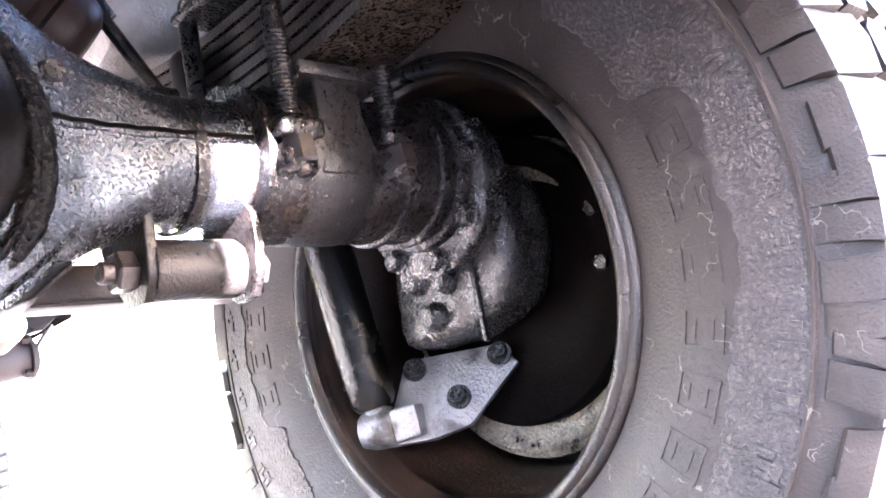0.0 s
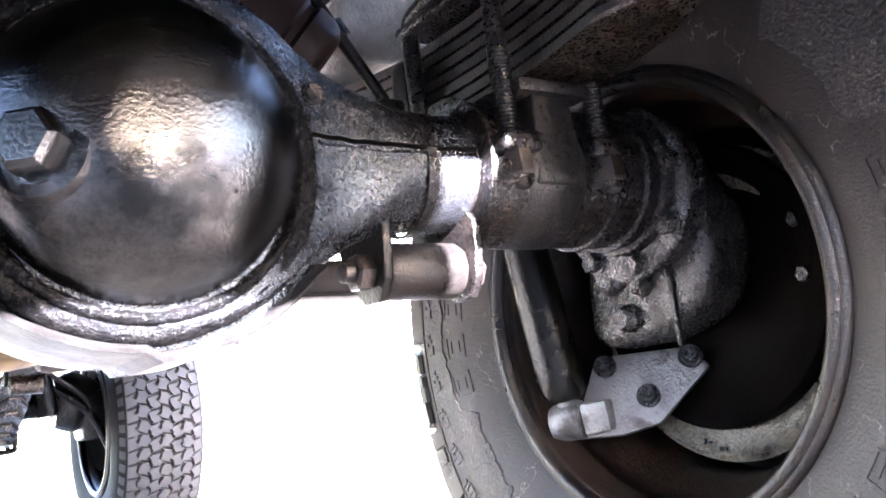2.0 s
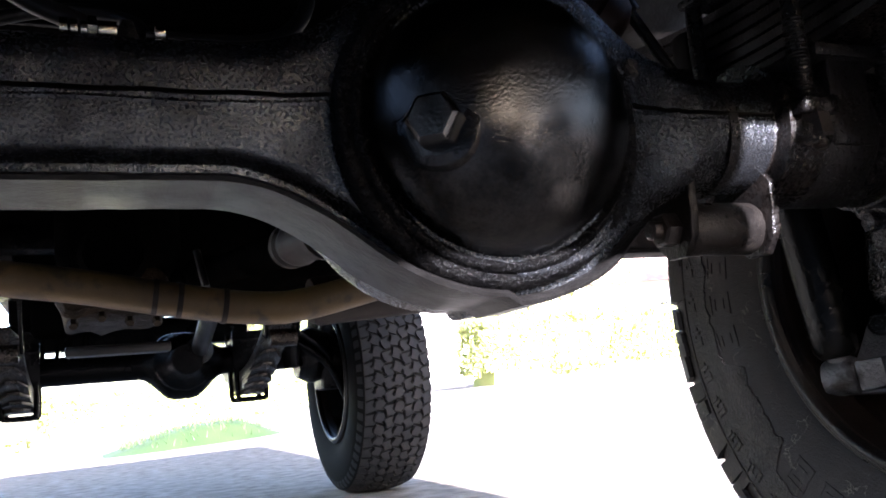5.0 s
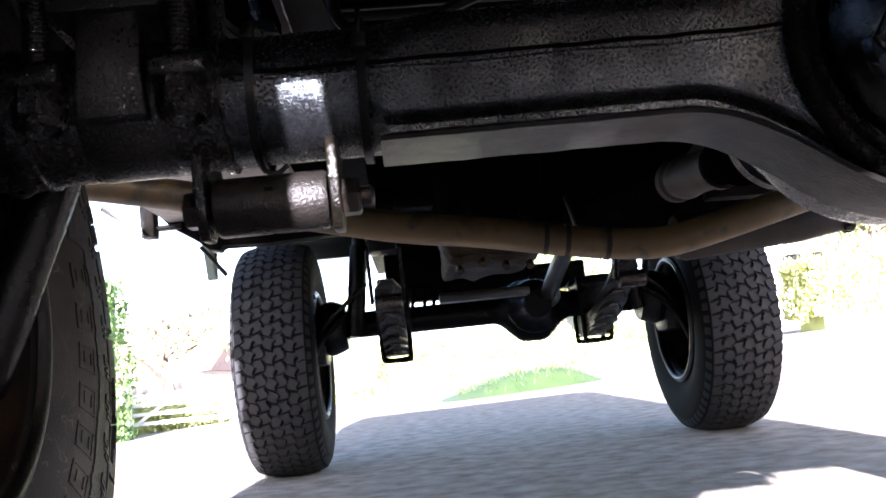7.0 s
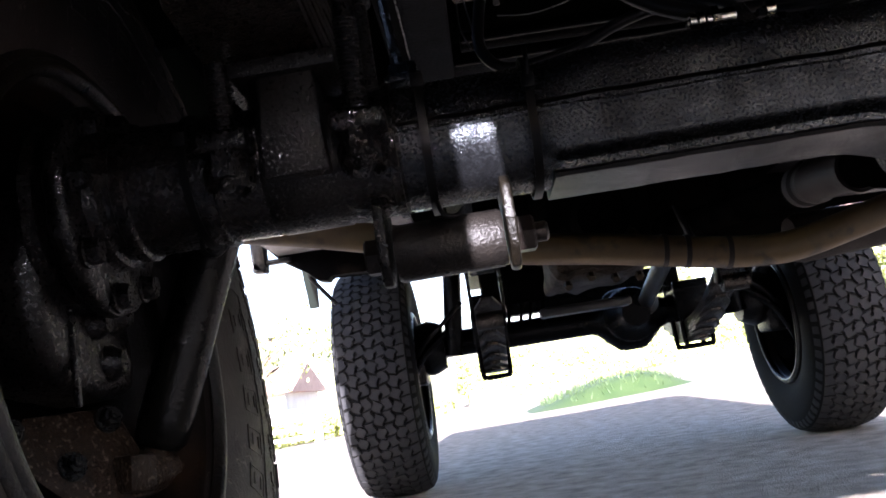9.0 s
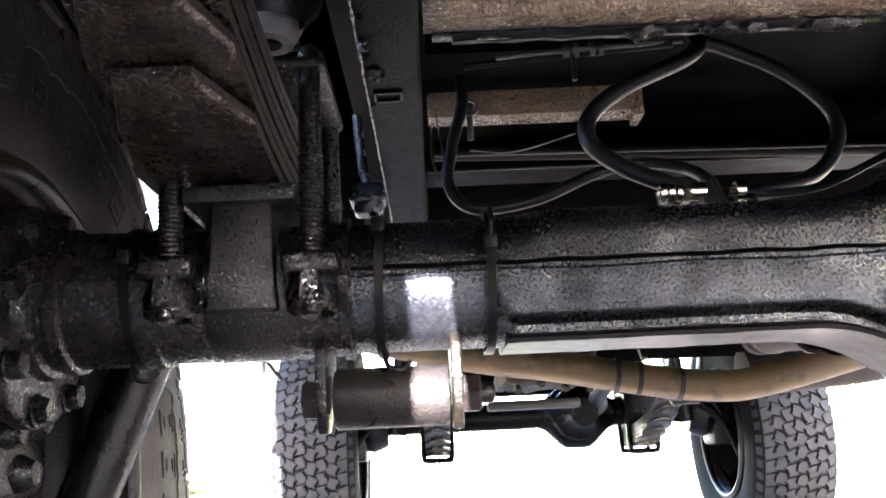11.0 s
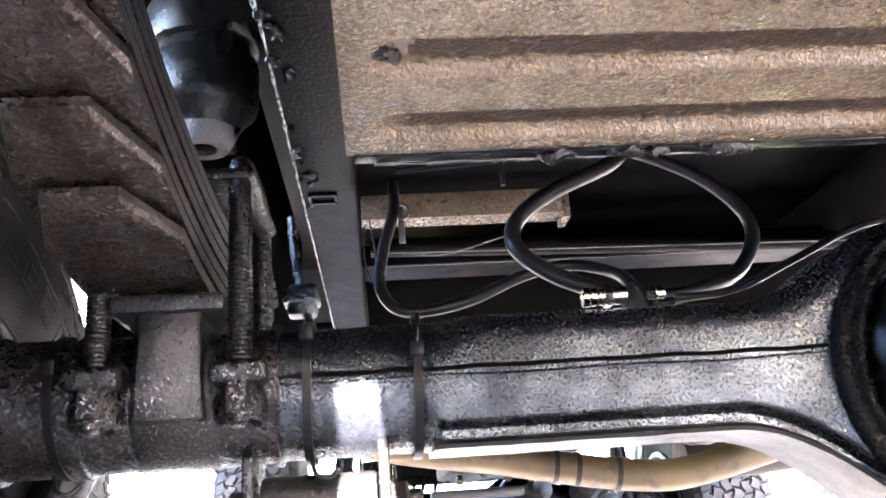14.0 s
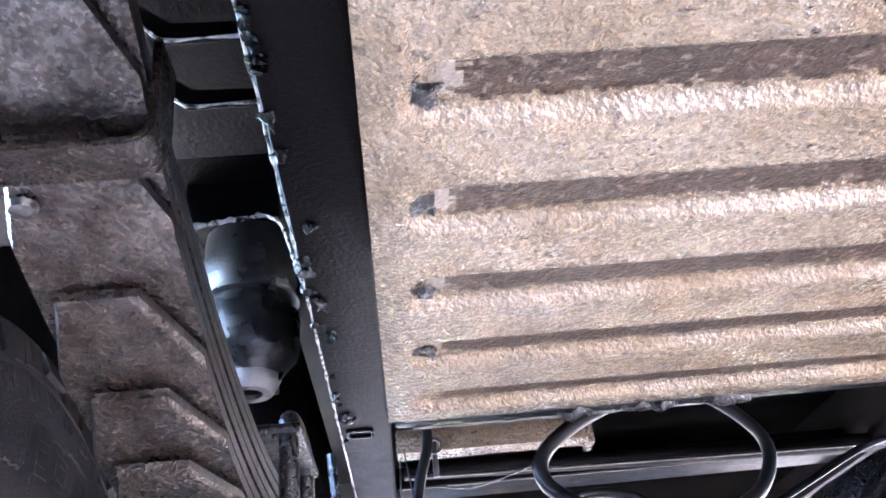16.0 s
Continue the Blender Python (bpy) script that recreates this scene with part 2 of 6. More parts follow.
ROOF_TILE = material("faded_terracotta_roof_tile", (0.46, 0.3, 0.24), (0.36, 0.23, 0.19), 0.7, scale=5, fine=60, bump=0.4)
WHITE_WOOD = material("white_painted_wood", (0.78, 0.77, 0.74), (0.66, 0.64, 0.6), 0.6, scale=8, fine=90, bump=0.2)
DRUM_PAINT = material("oily_brown_drum_paint", (0.004, 0.0022, 0.0018), (0.008, 0.0044, 0.0036), 0.45, scale=20, fine=300, bump=0.2, spec=0.06)
CLIP_BLUE = material("blue_black_plastic", (0.003, 0.005, 0.008), (0.012, 0.018, 0.024), 0.25, scale=60, fine=300, bump=0.5)
RAIL = material("dull_black_rail_paint", (0.0016, 0.0012, 0.0012), (0.003, 0.0021, 0.0021), 0.42, scale=40, fine=300, bump=0.9, spec=0.05, third=(0.02, 0.0142, 0.0095), third_scale=9, third_at=0.66, depth=0.35)
SHADE_WALL = material("dark_shade_wall_render", (0.05, 0.047, 0.043), (0.03, 0.028, 0.026), 0.85, scale=3, fine=80, bump=0.5)
EDGE_GLINT = material("bright_scraped_edge_glint", (0.6, 0.58, 0.56), (0.22, 0.2, 0.19), 0.3, 0.3, scale=90, fine=400, bump=0.9, third=(0.008, 0.007, 0.0065), third_scale=110, third_at=0.53)
LEAF_SIDE_LIT = material("side_lit_grey_brown_spring_steel", (0.0155, 0.0112, 0.0098), (0.0062, 0.0044, 0.0037), 0.36, 0.1, scale=50, fine=300, bump=0.6)
BARE = material("bare_pale_tank_metal", (0.13, 0.1, 0.07), (0.085, 0.064, 0.045), 0.35, scale=60, fine=300, bump=0.6)
PERCH = material("smooth_oily_cast_iron", (0.0048, 0.0042, 0.0039), (0.0092, 0.0078, 0.0068), 0.34, scale=40, fine=320, bump=0.8, rough_spread=0.08, spec=0.3, depth=0.5, detail=5.0, fleck=420)
CLOT = material("black_grease_clot", (0.0008, 0.0008, 0.0008), (0.002, 0.0018, 0.0017), 0.2, scale=60, fine=300, bump=0.8, spec=0.25)
PANE = material("dark_window_glass", (0.03, 0.035, 0.04), (0.05, 0.05, 0.055), 0.08, scale=2, fine=20, bump=0.0)


# ---- mesh helpers ----
def smooth_path(points, steps=8):
    """A smooth curve through the points."""
    p = [Vector(q) for q in points]
    if len(p) < 3:
        return p
    p = [2 * p[0] - p[1], *p, 2 * p[-1] - p[-2]]
    out = []
    for i in range(1, len(p) - 2):
        a, b, c, d = p[i - 1:i + 3]
        for s in range(steps):
            t = s / steps
            out.append(0.5 * ((2 * b) + (c - a) * t + (2 * a - 5 * b + 4 * c - d) * t * t + (3 * b - a - 3 * c + d) * t ** 3))
    out.append(p[-2])
    return out


def add_tube(bm, points, radius, sides=12, steps=8, ends=True):
    """A round tube along a smooth path; radius may be a number or a function of 0..1."""
    path = smooth_path(points, steps)
    side = None
    rings = []
    for i, p in enumerate(path):
        way = (path[min(i + 1, len(path) - 1)] - path[max(i - 1, 0)]).normalized()
        if side is None:
            side = way.orthogonal().normalized()
        side = (side - way * side.dot(way)).normalized()
        up = way.cross(side)
        r = radius(i / (len(path) - 1)) if callable(radius) else radius
        rings.append([bm.verts.new(p + r * (math.cos(a) * side + math.sin(a) * up)) for a in (2 * math.pi * j / sides for j in range(sides))])
    for a, b in zip(rings, rings[1:]):
        for j in range(sides):
            bm.faces.new((a[j], a[(j + 1) % sides], b[(j + 1) % sides], b[j]))
    if ends:
        bm.faces.new(rings[0][::-1])
        bm.faces.new(rings[-1])


def frame_of(way):
    way = Vector(way).normalized()
    side = Vector((0, 0, 1)).cross(way)
    side = side.normalized() if side.length > 0.05 else Vector((1, 0, 0))
    return way, side, way.cross(side)


def add_lathe(bm, profile, centre, way, sides=48, closed=False):
    """Profile of (distance along way, radius), turned round the line through centre."""
    way, side, up = frame_of(way)
    centre = Vector(centre)
    rings = []
    for along, r in profile:
        c = centre + way * along
        if r < 1e-6:
            rings.append([bm.verts.new(c)])
        else:
            rings.append([bm.verts.new(c + r * (math.cos(a) * side + math.sin(a) * up)) for a in (2 * math.pi * j / sides for j in range(sides))])
    pairs = list(zip(rings, rings[1:])) + ([(rings[-1], rings[0])] if closed else [])
    for a, b in pairs:
        for j in range(sides):
            i = (j + 1) % sides
            if len(a) == 1 and len(b) == 1:
                continue
            if len(a) == 1:
                bm.faces.new((a[0], b[i], b[j]))
            elif len(b) == 1:
                bm.faces.new((a[j], a[i], b[0]))
            else:
                bm.faces.new((a[j], a[i], b[i], b[j]))


def add_box(bm, low, high, bevel=0.0, turn=None):
    low, high = Vector(low), Vector(high)
    made = bmesh.ops.create_cube(bm, size=1, matrix=Matrix.Translation((low + high) / 2) @ (turn or Matrix()) @ Matrix.Diagonal((*(high - low), 1)))["verts"]
    if bevel:
        edges = list({e for v in made for e in v.link_edges})
        bmesh.ops.bevel(bm, geom=edges, offset=bevel, segments=2, affect="EDGES", profile=0.5)


def add_prism(bm, outline, depth, bevel=0.0):
    """A plate: outline points and the vector through its thickness."""
    depth = Vector(depth)
    a = [bm.verts.new(Vector(p)) for p in outline]
    b = [bm.verts.new(Vector(p) + depth) for p in outline]
    faces = [bm.faces.new(a), bm.faces.new(b[::-1])]
    for i in range(len(a)):
        j = (i + 1) % len(a)
        faces.append(bm.faces.new((a[i], b[i], b[j], a[j])))
    if bevel:
        edges = list({e for f in faces for e in f.edges})
        bmesh.ops.bevel(bm, geom=edges, offset=bevel, segments=2, affect="EDGES", profile=0.5)


def add_hex(bm, centre, way, across, height, chamfer=0.15):
    """A hexagonal nut or bolt head."""
    r = across / math.sqrt(3)
    add_lathe(bm, [(0, 0), (0, r), (height * (1 - chamfer), r), (height, r * 0.86), (height, 0)], centre, way, 6)


def roughen(bm, amount, scale):
    bm.normal_update()
    for v in bm.verts:
        v.co += v.normal * amount * noise.noise(v.co * scale)


def part(name, bm, mat, parent=None, label="", sharp=35):
    """Links a bmesh as one mesh object under a thing or a part."""
    bmesh.ops.recalc_face_normals(bm, faces=bm.faces)
    me = bpy.data.meshes.new(name)
    bm.to_mesh(me)
    bm.free()
    for m in (mat if isinstance(mat, (list, tuple)) else [mat]):
        me.materials.append(m)
    me.polygons.foreach_set("use_smooth", [True] * len(me.polygons))
    me.set_sharp_from_angle(angle=radians(sharp))
    ob = new(name, me)
    ob.parent = parent
    if label:
        tagged(ob, label)
    return ob


def thing(name, label, category, group="", at=(0, 0, 0), kind=""):
    ob = new(name)
    ob.empty_display_size = 0.1
    ob.location = at
    return tagged(ob, label, category, group, kind)


def made(build):
    bm = bmesh.new()
    build(bm)
    return bm


# ---- ground ----
def ground_height(x, y):
    away = min(1, max(0, y - 4.5) / 6)
    slope = 0.055 * max(-14, min(14, x)) * away * away * (3 - 2 * away)
    return slope + 0.012 * noise.noise(Vector((x * 0.35, y * 0.35, 3))) * min(1, max(0, abs(y - 1.2) - 2.5) / 3)


bm = bmesh.new()
xs = [-400, -150, -60, -30] + [i * 0.5 for i in range(-36, 37)] + [30, 60, 150, 400]
ys = [-300, -100, -40, -20] + [i * 0.5 for i in range(-20, 41)] + [30, 60, 150, 400]
grid = [[bm.verts.new((x, y, ground_height(x, y))) for x in xs] for y in ys]
for a, b in zip(grid, grid[1:]):
    for i in range(len(xs) - 1):
        bm.faces.new((a[i], a[i + 1], b[i + 1], b[i]))
tagged(part("ground", bm, GROUND), "pale worn concrete drive in bright sun", "ground", kind="structure")

# ---- the vehicle ----
car = thing("off_road_car", "lifted off-road car on leaf springs, black oily underbody seen from below", "car")
AX_Y, AX_Z = 0.05, 0.512      # axle centre behind
DIFF_X, DIFF_Z = 0.131, 0.4975


def ease(t):
    t = min(1, max(0, t))
    return t * t * (3 - 2 * t)


# rear axle housing: a boxy tube that swells round the differential
def blend(a, b, k):
    """The lower of two heights, with a fillet between them."""
    return min(a, b) - max(0, k - abs(a - b)) ** 2 / (4 * k)


def housing_section(x):
    dx = abs(x - DIFF_X)
    c = math.sqrt(0.1225 ** 2 - dx * dx) if dx < 0.1 else 0.0708 - 1.41 * (dx - 0.1)
    k = 0.15 if x > DIFF_X else 0.1
    low, top = blend(0.462, DIFF_Z - c, k), -blend(-0.562, -DIFF_Z - c, k)
    half = (top - low) / 2
    swell = ease((half - 0.05) / 0.072)
    y0, y1 = 0.0 - 0.02 * swell, 0.1 + 0.03 * swell
    square = ease((0.33 - abs(x - 0.03)) / 0.06)
    return (top + low) / 2, half, y0, y1, 0.05 - 0.022 * square


bm = bmesh.new()
stations = [-0.40 + 0.8 * i / 160 for i in range(161)]
# recess above the bottom flange: depth forwards and height over the underside
UNDERCUT = [(0.0, 0.0195), (0.0015, 0.0172), (0.013, 0.0152), (0.018, 0.012), (0.018, 0.006), (0.02, 0.002), (0.032, 0.0)]
rings = []
for x in stations:
    zc, half, y0, y1, cr = housing_section(x)
    ring = []
    yc, hy = (y0 + y1) / 2, (y1 - y0) / 2
    cr = min(cr, hy, half)
    for sy, sz, a0 in ((-1, 1, 90), (-1, -1, 180), (1, -1, 270), (1, 1, 0)):
        for j in range(7):
            a = radians(a0 + 15 * j)
            y, z = yc + sy * (hy - cr) + cr * math.cos(a), zc + sz * (half - cr) + cr * math.sin(a)
            if a0 == 180:
                dy, dz = UNDERCUT[j]
                k = ease((x + 0.302) / 0.02) * ease((0.268 - x) / 0.02)
                y, z = y + k * (y0 + dy - y), z + k * (zc - half + dz - z)
            ring.append(bm.verts.new((x, y, z)))
    rings.append(ring)
for a, b in zip(rings, rings[1:]):
    for j in range(28):
        bm.faces.new((a[j], a[(j + 1) % 28], b[(j + 1) % 28], b[j]))
bm.faces.new(rings[0])
bm.faces.new(rings[-1][::-1])
roughen(bm, 0.0006, 60)
axle = part("rear_axle", bm, AXLE, car, "thick black painted banjo axle housing, oily", 50)
# weld seam along the rear face and the lip under it
for x0, x1 in ((-0.40, 0.012), (0.245, 0.40)):
    bm = bmesh.new()
    add_tube(bm, [(x0 + (x1 - x0) * i / 14, housing_section(x0 + (x1 - x0) * i / 14)[2] - 0.0005, AX_Z + 0.006 + 0.0006 * math.sin(9 * i)) for i in range(15)], 0.0017, 6, 3)
    part("weld_seam", bm, DARK, axle, "dark weld seam along the housing")
    bm = bmesh.new()
    add_tube(bm, [(x0 + (x1 - x0) * i / 14, housing_section(x0 + (x1 - x0) * i / 14)[2] + 0.0015, AX_Z - 0.0005 + 0.0008 * math.sin(5 * i)) for i in range(15)], 0.0028, 8, 3)
    roughen(bm, 0.0006, 90)
    part("weld_bead", bm, AXLE, axle)
bm = bmesh.new()
lip = []
for i in range(61):
    x = -0.29 + 0.545 * i / 60
    zc, half, y0, y1, cr = housing_section(x)
    lip.append((x, zc - half, y0))
verts = [[bm.verts.new((x, y + dy, z + dz)) for dy, dz in ((0.028, 0.008), (0.006, 0.0035), (0.003, 0.001), (0.005, -0.002), (0.085, -0.0025), (0.09, 0.001), (0.085, 0.012))] for x, z, y in lip]
for a, b in zip(verts, verts[1:]):
    for j in range(7):
        bm.faces.new((a[j], a[(j + 1) % 7], b[(j + 1) % 7], b[j]))
bm.faces.new(verts[0])
bm.faces.new(verts[-1][::-1])
roughen(bm, 0.0008, 50)
part("bottom_flange", bm, SCRAPED, axle, "scraped flat flange along the housing's underside")
# round outer tubes, collars and end flanges
for s in (-1, 1):
    far = 0.03 if s < 0 else 0.0
    fat = 0.0 if s < 0 else 0.011
    bm = bmesh.new()
    add_lathe(bm, [(0, 0), (0, 0.0495), (0.02, 0.0495 + fat * 0.5), (0.04, 0.051 + fat), (0.1, 0.0505 + fat), (0.178 + far, 0.052 + fat), (0.18 + far, 0.0555 + fat), (0.188 + far, 0.0555 + fat), (0.19 + far, 0.053 + fat), (0.197 + far, 0.053 + fat), (0.199 + far, 0.058 + fat), (0.208 + far, 0.06 + fat), (0.22 + far, 0)], (s * 0.40, AX_Y, AX_Z), (s, 0, 0), 64)
    roughen(bm, 0.0006, 40)
    part("axle_tube", bm, TUBE, axle, "greasy brown-black outer axle tube")
    bm = bmesh.new()
    add_tube(bm, [(s * (0.545 + 0.0075 * i), AX_Y - 0.0505 - fat, AX_Z + 0.003 + 0.0005 * math.sin(7 * i)) for i in range(8)], 0.0022, 6, 3)
    part("weld_bead", bm, TUBE, axle)

# differential ring and domed cover
bm = bmesh.new()
add_lathe(bm, [(0.02, 0.1), (0.0, 0.1205), (-0.006, 0.1205), (-0.010, 0.1175), (-0.0125, 0.1145), (-0.0115, 0.1115), (-0.0115, 0.1095), (-0.0175, 0.1075), (-0.0185, 0.1045), (-0.0165, 0.102), (-0.012, 0.100), (-0.010, 0.0975), (-0.012, 0.094)], (DIFF_X, -0.007, DIFF_Z), (0, 1, 0), 96)
roughen(bm, 0.0014, 90)
part("cover_ring", bm, RING, axle, "welded double ring round the differential cover", 60)
bm = bmesh.new()
prof = []
for i in range(25):
    q = i / 24
    prof.append((-0.072 * (1 - q ** 2.5) ** 0.6, 0.0978 * q))
add_lathe(bm, prof, (DIFF_X, -0.02, DIFF_Z), (0, 1, 0), 96)
roughen(bm, 0.0004, 45)
cover = part("differential_cover", bm, GLOSS, axle, "glossy domed differential cover of oily black paint", 60)
bm = bmesh.new()
plug_way = (-0.62, -0.78, 0.06)
add_lathe(bm, [(-0.006, 0.029), (0.002, 0.027), (0.005, 0.021), (0.005, 0)], (0.066, -0.066, 0.478), plug_way, 40)
roughen(bm, 0.001, 60)
add_lathe(bm, [(0.003, 0.0), (0.003, 0.0185), (0.016, 0.0185), (0.0185, 0.0172), (0.0205, 0.0145), (0.0205, 0)], (0.066, -0.066, 0.478), plug_way, 6)
part("filler_plug", bm, GLOSS, axle, "black filler plug with a rounded hexagonal head", 25)
bm = bmesh.new()
add_lathe(bm, [(0, 0.013), (0.006, 0.012), (0.008, 0.008)], (0.255, 0.000, 0.548), (0, -1, 0), 20)
add_hex(bm, (0.255, -0.006, 0.548), (0, -1, 0), 0.014, 0.008)
part("breather_bolt", bm, GREASE, axle)
# pinion nose ahead of the differential
bm = bmesh.new()
add_lathe(bm, [(0, 0.0), (0, 0.105), (0.03, 0.1), (0.06, 0.075), (0.12, 0.055), (0.16, 0.05), (0.165, 0.06), (0.18, 0.06), (0.18, 0)], (DIFF_X, 0.11, DIFF_Z + 0.005), (0, 1, 0), 40)
part("pinion_nose", bm, GREASE, axle)

# straps round the tube
for x, lean, high in ((-0.38, 0.001, 40), (-0.299, 0.0015, 20), (-0.562, -0.002, 22)):
    bm = bmesh.new()
    ring = []
    boxy = 0.004 if x > -0.4 else 0.0
    for j in range(60):
        a = 2 * math.pi * j / 60
        r = 0.0525 + boxy * abs(math.sin(2 * a)) ** 1.5
        ring.append([bm.verts.new((x + dx + lean * math.sin(a), AX_Y + (r + dr) * math.cos(a), AX_Z + (r + dr) * math.sin(a))) for dx, dr in ((-0.0032, 0.0), (-0.0032, 0.0018), (0.0032, 0.0018), (0.0032, 0.0))])
    for j in range(60):
        a, b = ring[j], ring[(j + 1) % 60]
        for q in range(4):
            bm.faces.new((a[q], a[(q + 1) % 4], b[(q + 1) % 4], b[q]))
    tie = part("cable_tie", bm, NYLON, axle, "black nylon cable tie round the axle tube")
    a = radians(180 - high)
    r = 0.0565 + boxy
    c = Vector((x, AX_Y + r * math.cos(a), AX_Z + r * math.sin(a)))
    bm = bmesh.new()
    add_box(bm, c - Vector((0.0052, 0.004, 0.006)), c + Vector((0.0052, 0.004, 0.006)), 0.002)
    part("tie_head", bm, NYLON, tie)
    bm = bmesh.new()
    add_tube(bm, [c + Vector((0.0, -0.003, 0.004)), c + Vector((0.001, -0.004, 0.016)), c + Vector((0.0015, 0.002, 0.026))] if x == -0.299 else [(x + 0.001, AX_Y - 0.03, AX_Z - 0.052), (x + 0.004, AX_Y - 0.034, AX_Z - 0.063), (x + 0.013, AX_Y - 0.034, AX_Z - 0.066), (x + 0.02, AX_Y - 0.03, AX_Z - 0.06)], 0.0019, 8, 5)
    part("tie_tail", bm, NYLON, tie)
bm = bmesh.new()
add_lathe(bm, [(0, 0.0505), (0, 0.0525), (0.009, 0.0525), (0.009, 0.0505)], (0.352, AX_Y, AX_Z - 0.002), (1, 0.0, 0.03), 40, True)
part("clamp_band", bm, GREASE, axle)

PERCH_X = 0.476
SPR_X, SPR_W = 0.490, 0.086


def spring_z(y, zc=0.0):
    return 0.46 * (y - AX_Y) ** 2 + zc


# spring perches, U-bolts and nuts
for s in (-1, 1):
    cx = s * PERCH_X
    grow = 0.0 if s < 0 else 0.011
    bm = bmesh.new()
    add_prism(bm, [(cx - 0.0255, -0.013, 0.490), (cx + 0.0255, -0.013, 0.490), (cx + 0.0225, -0.014, 0.512), (cx + 0.022, -0.014, 0.569), (cx - 0.022, -0.014, 0.569), (cx - 0.0225, -0.014, 0.512)], (0, 0.126, 0), 0.003)
    add_box(bm, (cx - 0.04, -0.022, 0.566), (cx + 0.04, 0.122, 0.579), 0.003)
    roughen(bm, 0.0008, 60)
    part("spring_perch", bm, PERCH, axle, "grease-stained cast spring perch")
    bm = bmesh.new()
    add_lathe(bm, [(-0.03, 0.046), (-0.03, 0.0505 + grow), (-0.026, 0.0525 + grow), (0.026, 0.0525 + grow), (0.03, 0.0505 + grow), (0.03, 0.046)], (cx, AX_Y, AX_Z), (1, 0, 0), 48, True)
    roughen(bm, 0.0007, 50)
    part("perch_saddle", bm, PERCH, axle, "cast saddle wrapped round the tube")
    for e in (-1, 1):
        bm = bmesh.new()
        add_lathe(bm, [(-0.021, 0.046), (-0.021, 0.0515 + grow), (0.014, 0.0515 + grow), (0.015, 0.0545 + grow), (0.021, 0.0545 + grow), (0.022, 0.046)], (cx + e * 0.052, AX_Y, AX_Z), (e, 0, 0), 48, True)
        roughen(bm, 0.0012, 55)
        part("axle_clamp", bm, TUBE, axle, "grease-caked clamp round the axle tube")
        ux = cx + e * 0.050
        for y in (-0.012, 0.112):
            bm = bmesh.new()
            add_box(bm, (ux - 0.02, y - 0.018, 0.512), (ux + 0.02, y + 0.022, 0.528), 0.004)
            bmesh.ops.subdivide_edges(bm, edges=[q for q in bm.edges if q.calc_length() > 0.01], cuts=3, use_grid_fill=True)
            roughen(bm, 0.0009, 90)
            part("clamp_lug", bm, GREASE, axle, "wet black clamp lug", 50)
            bm = bmesh.new()
            add_lathe(bm, [(0.0, 0.0), (0.0, 0.012), (0.002, 0.0165), (0.012, 0.0195), (0.024, 0.0185), (0.027, 0.0150), (0.021, 0.0135), (0.012, 0.0125), (0.010, 0)], (ux, y + 0.006, 0.512), (0, -0.12, -1), 24)
            roughen(bm, 0.001, 60)
            part("nut_cup", bm, TUBE, axle)
            bm = bmesh.new()
            add_hex(bm, (ux, y - 0.006, 0.512), (0, -0.12, -1), 0.022, 0.021, 0.1)
            add_lathe(bm, [(0, 0.0065), (0.028, 0.0065), (0.03, 0.004), (0.03, 0)], (ux, y - 0.006, 0.512), (0, -0.12, -1), 14)
            roughen(bm, 0.0008, 120)
            part("nut", bm, RUSTY_NUT if s > 0 else GREASE, axle, "rust-edged nut on a U-bolt" if s > 0 else "grease-caked nut on a U-bolt")
    for e in (-1, 1):
        ux = cx + e * 0.050
        bm = bmesh.new()
        add_tube(bm, [(ux, -0.012, 0.50), (ux, -0.012, 0.6), (ux, -0.011, 0.668), (ux, 0.0, 0.684), (ux, 0.05, 0.688), (ux, 0.1, 0.684), (ux, 0.111, 0.668), (ux, 0.112, 0.6), (ux, 0.112, 0.50)], 0.0085, 12, 6)
        for q in range(26):
            add_lathe(bm, [(-0.0012, 0.0085), (0, 0.0095), (0.0012, 0.0085)], (ux, -0.012, 0.515 + q * 0.0034), (0, 0, 1), 12)
        part("u_bolt", bm, GREASE, axle, "grimy threaded U-bolt over the leaf spring")
    bm = bmesh.new()
    add_box(bm, (cx - 0.062, -0.022, 0.666), (cx + 0.062, 0.122, 0.676), 0.004)
    part("spring_top_plate", bm, GREASE, axle)

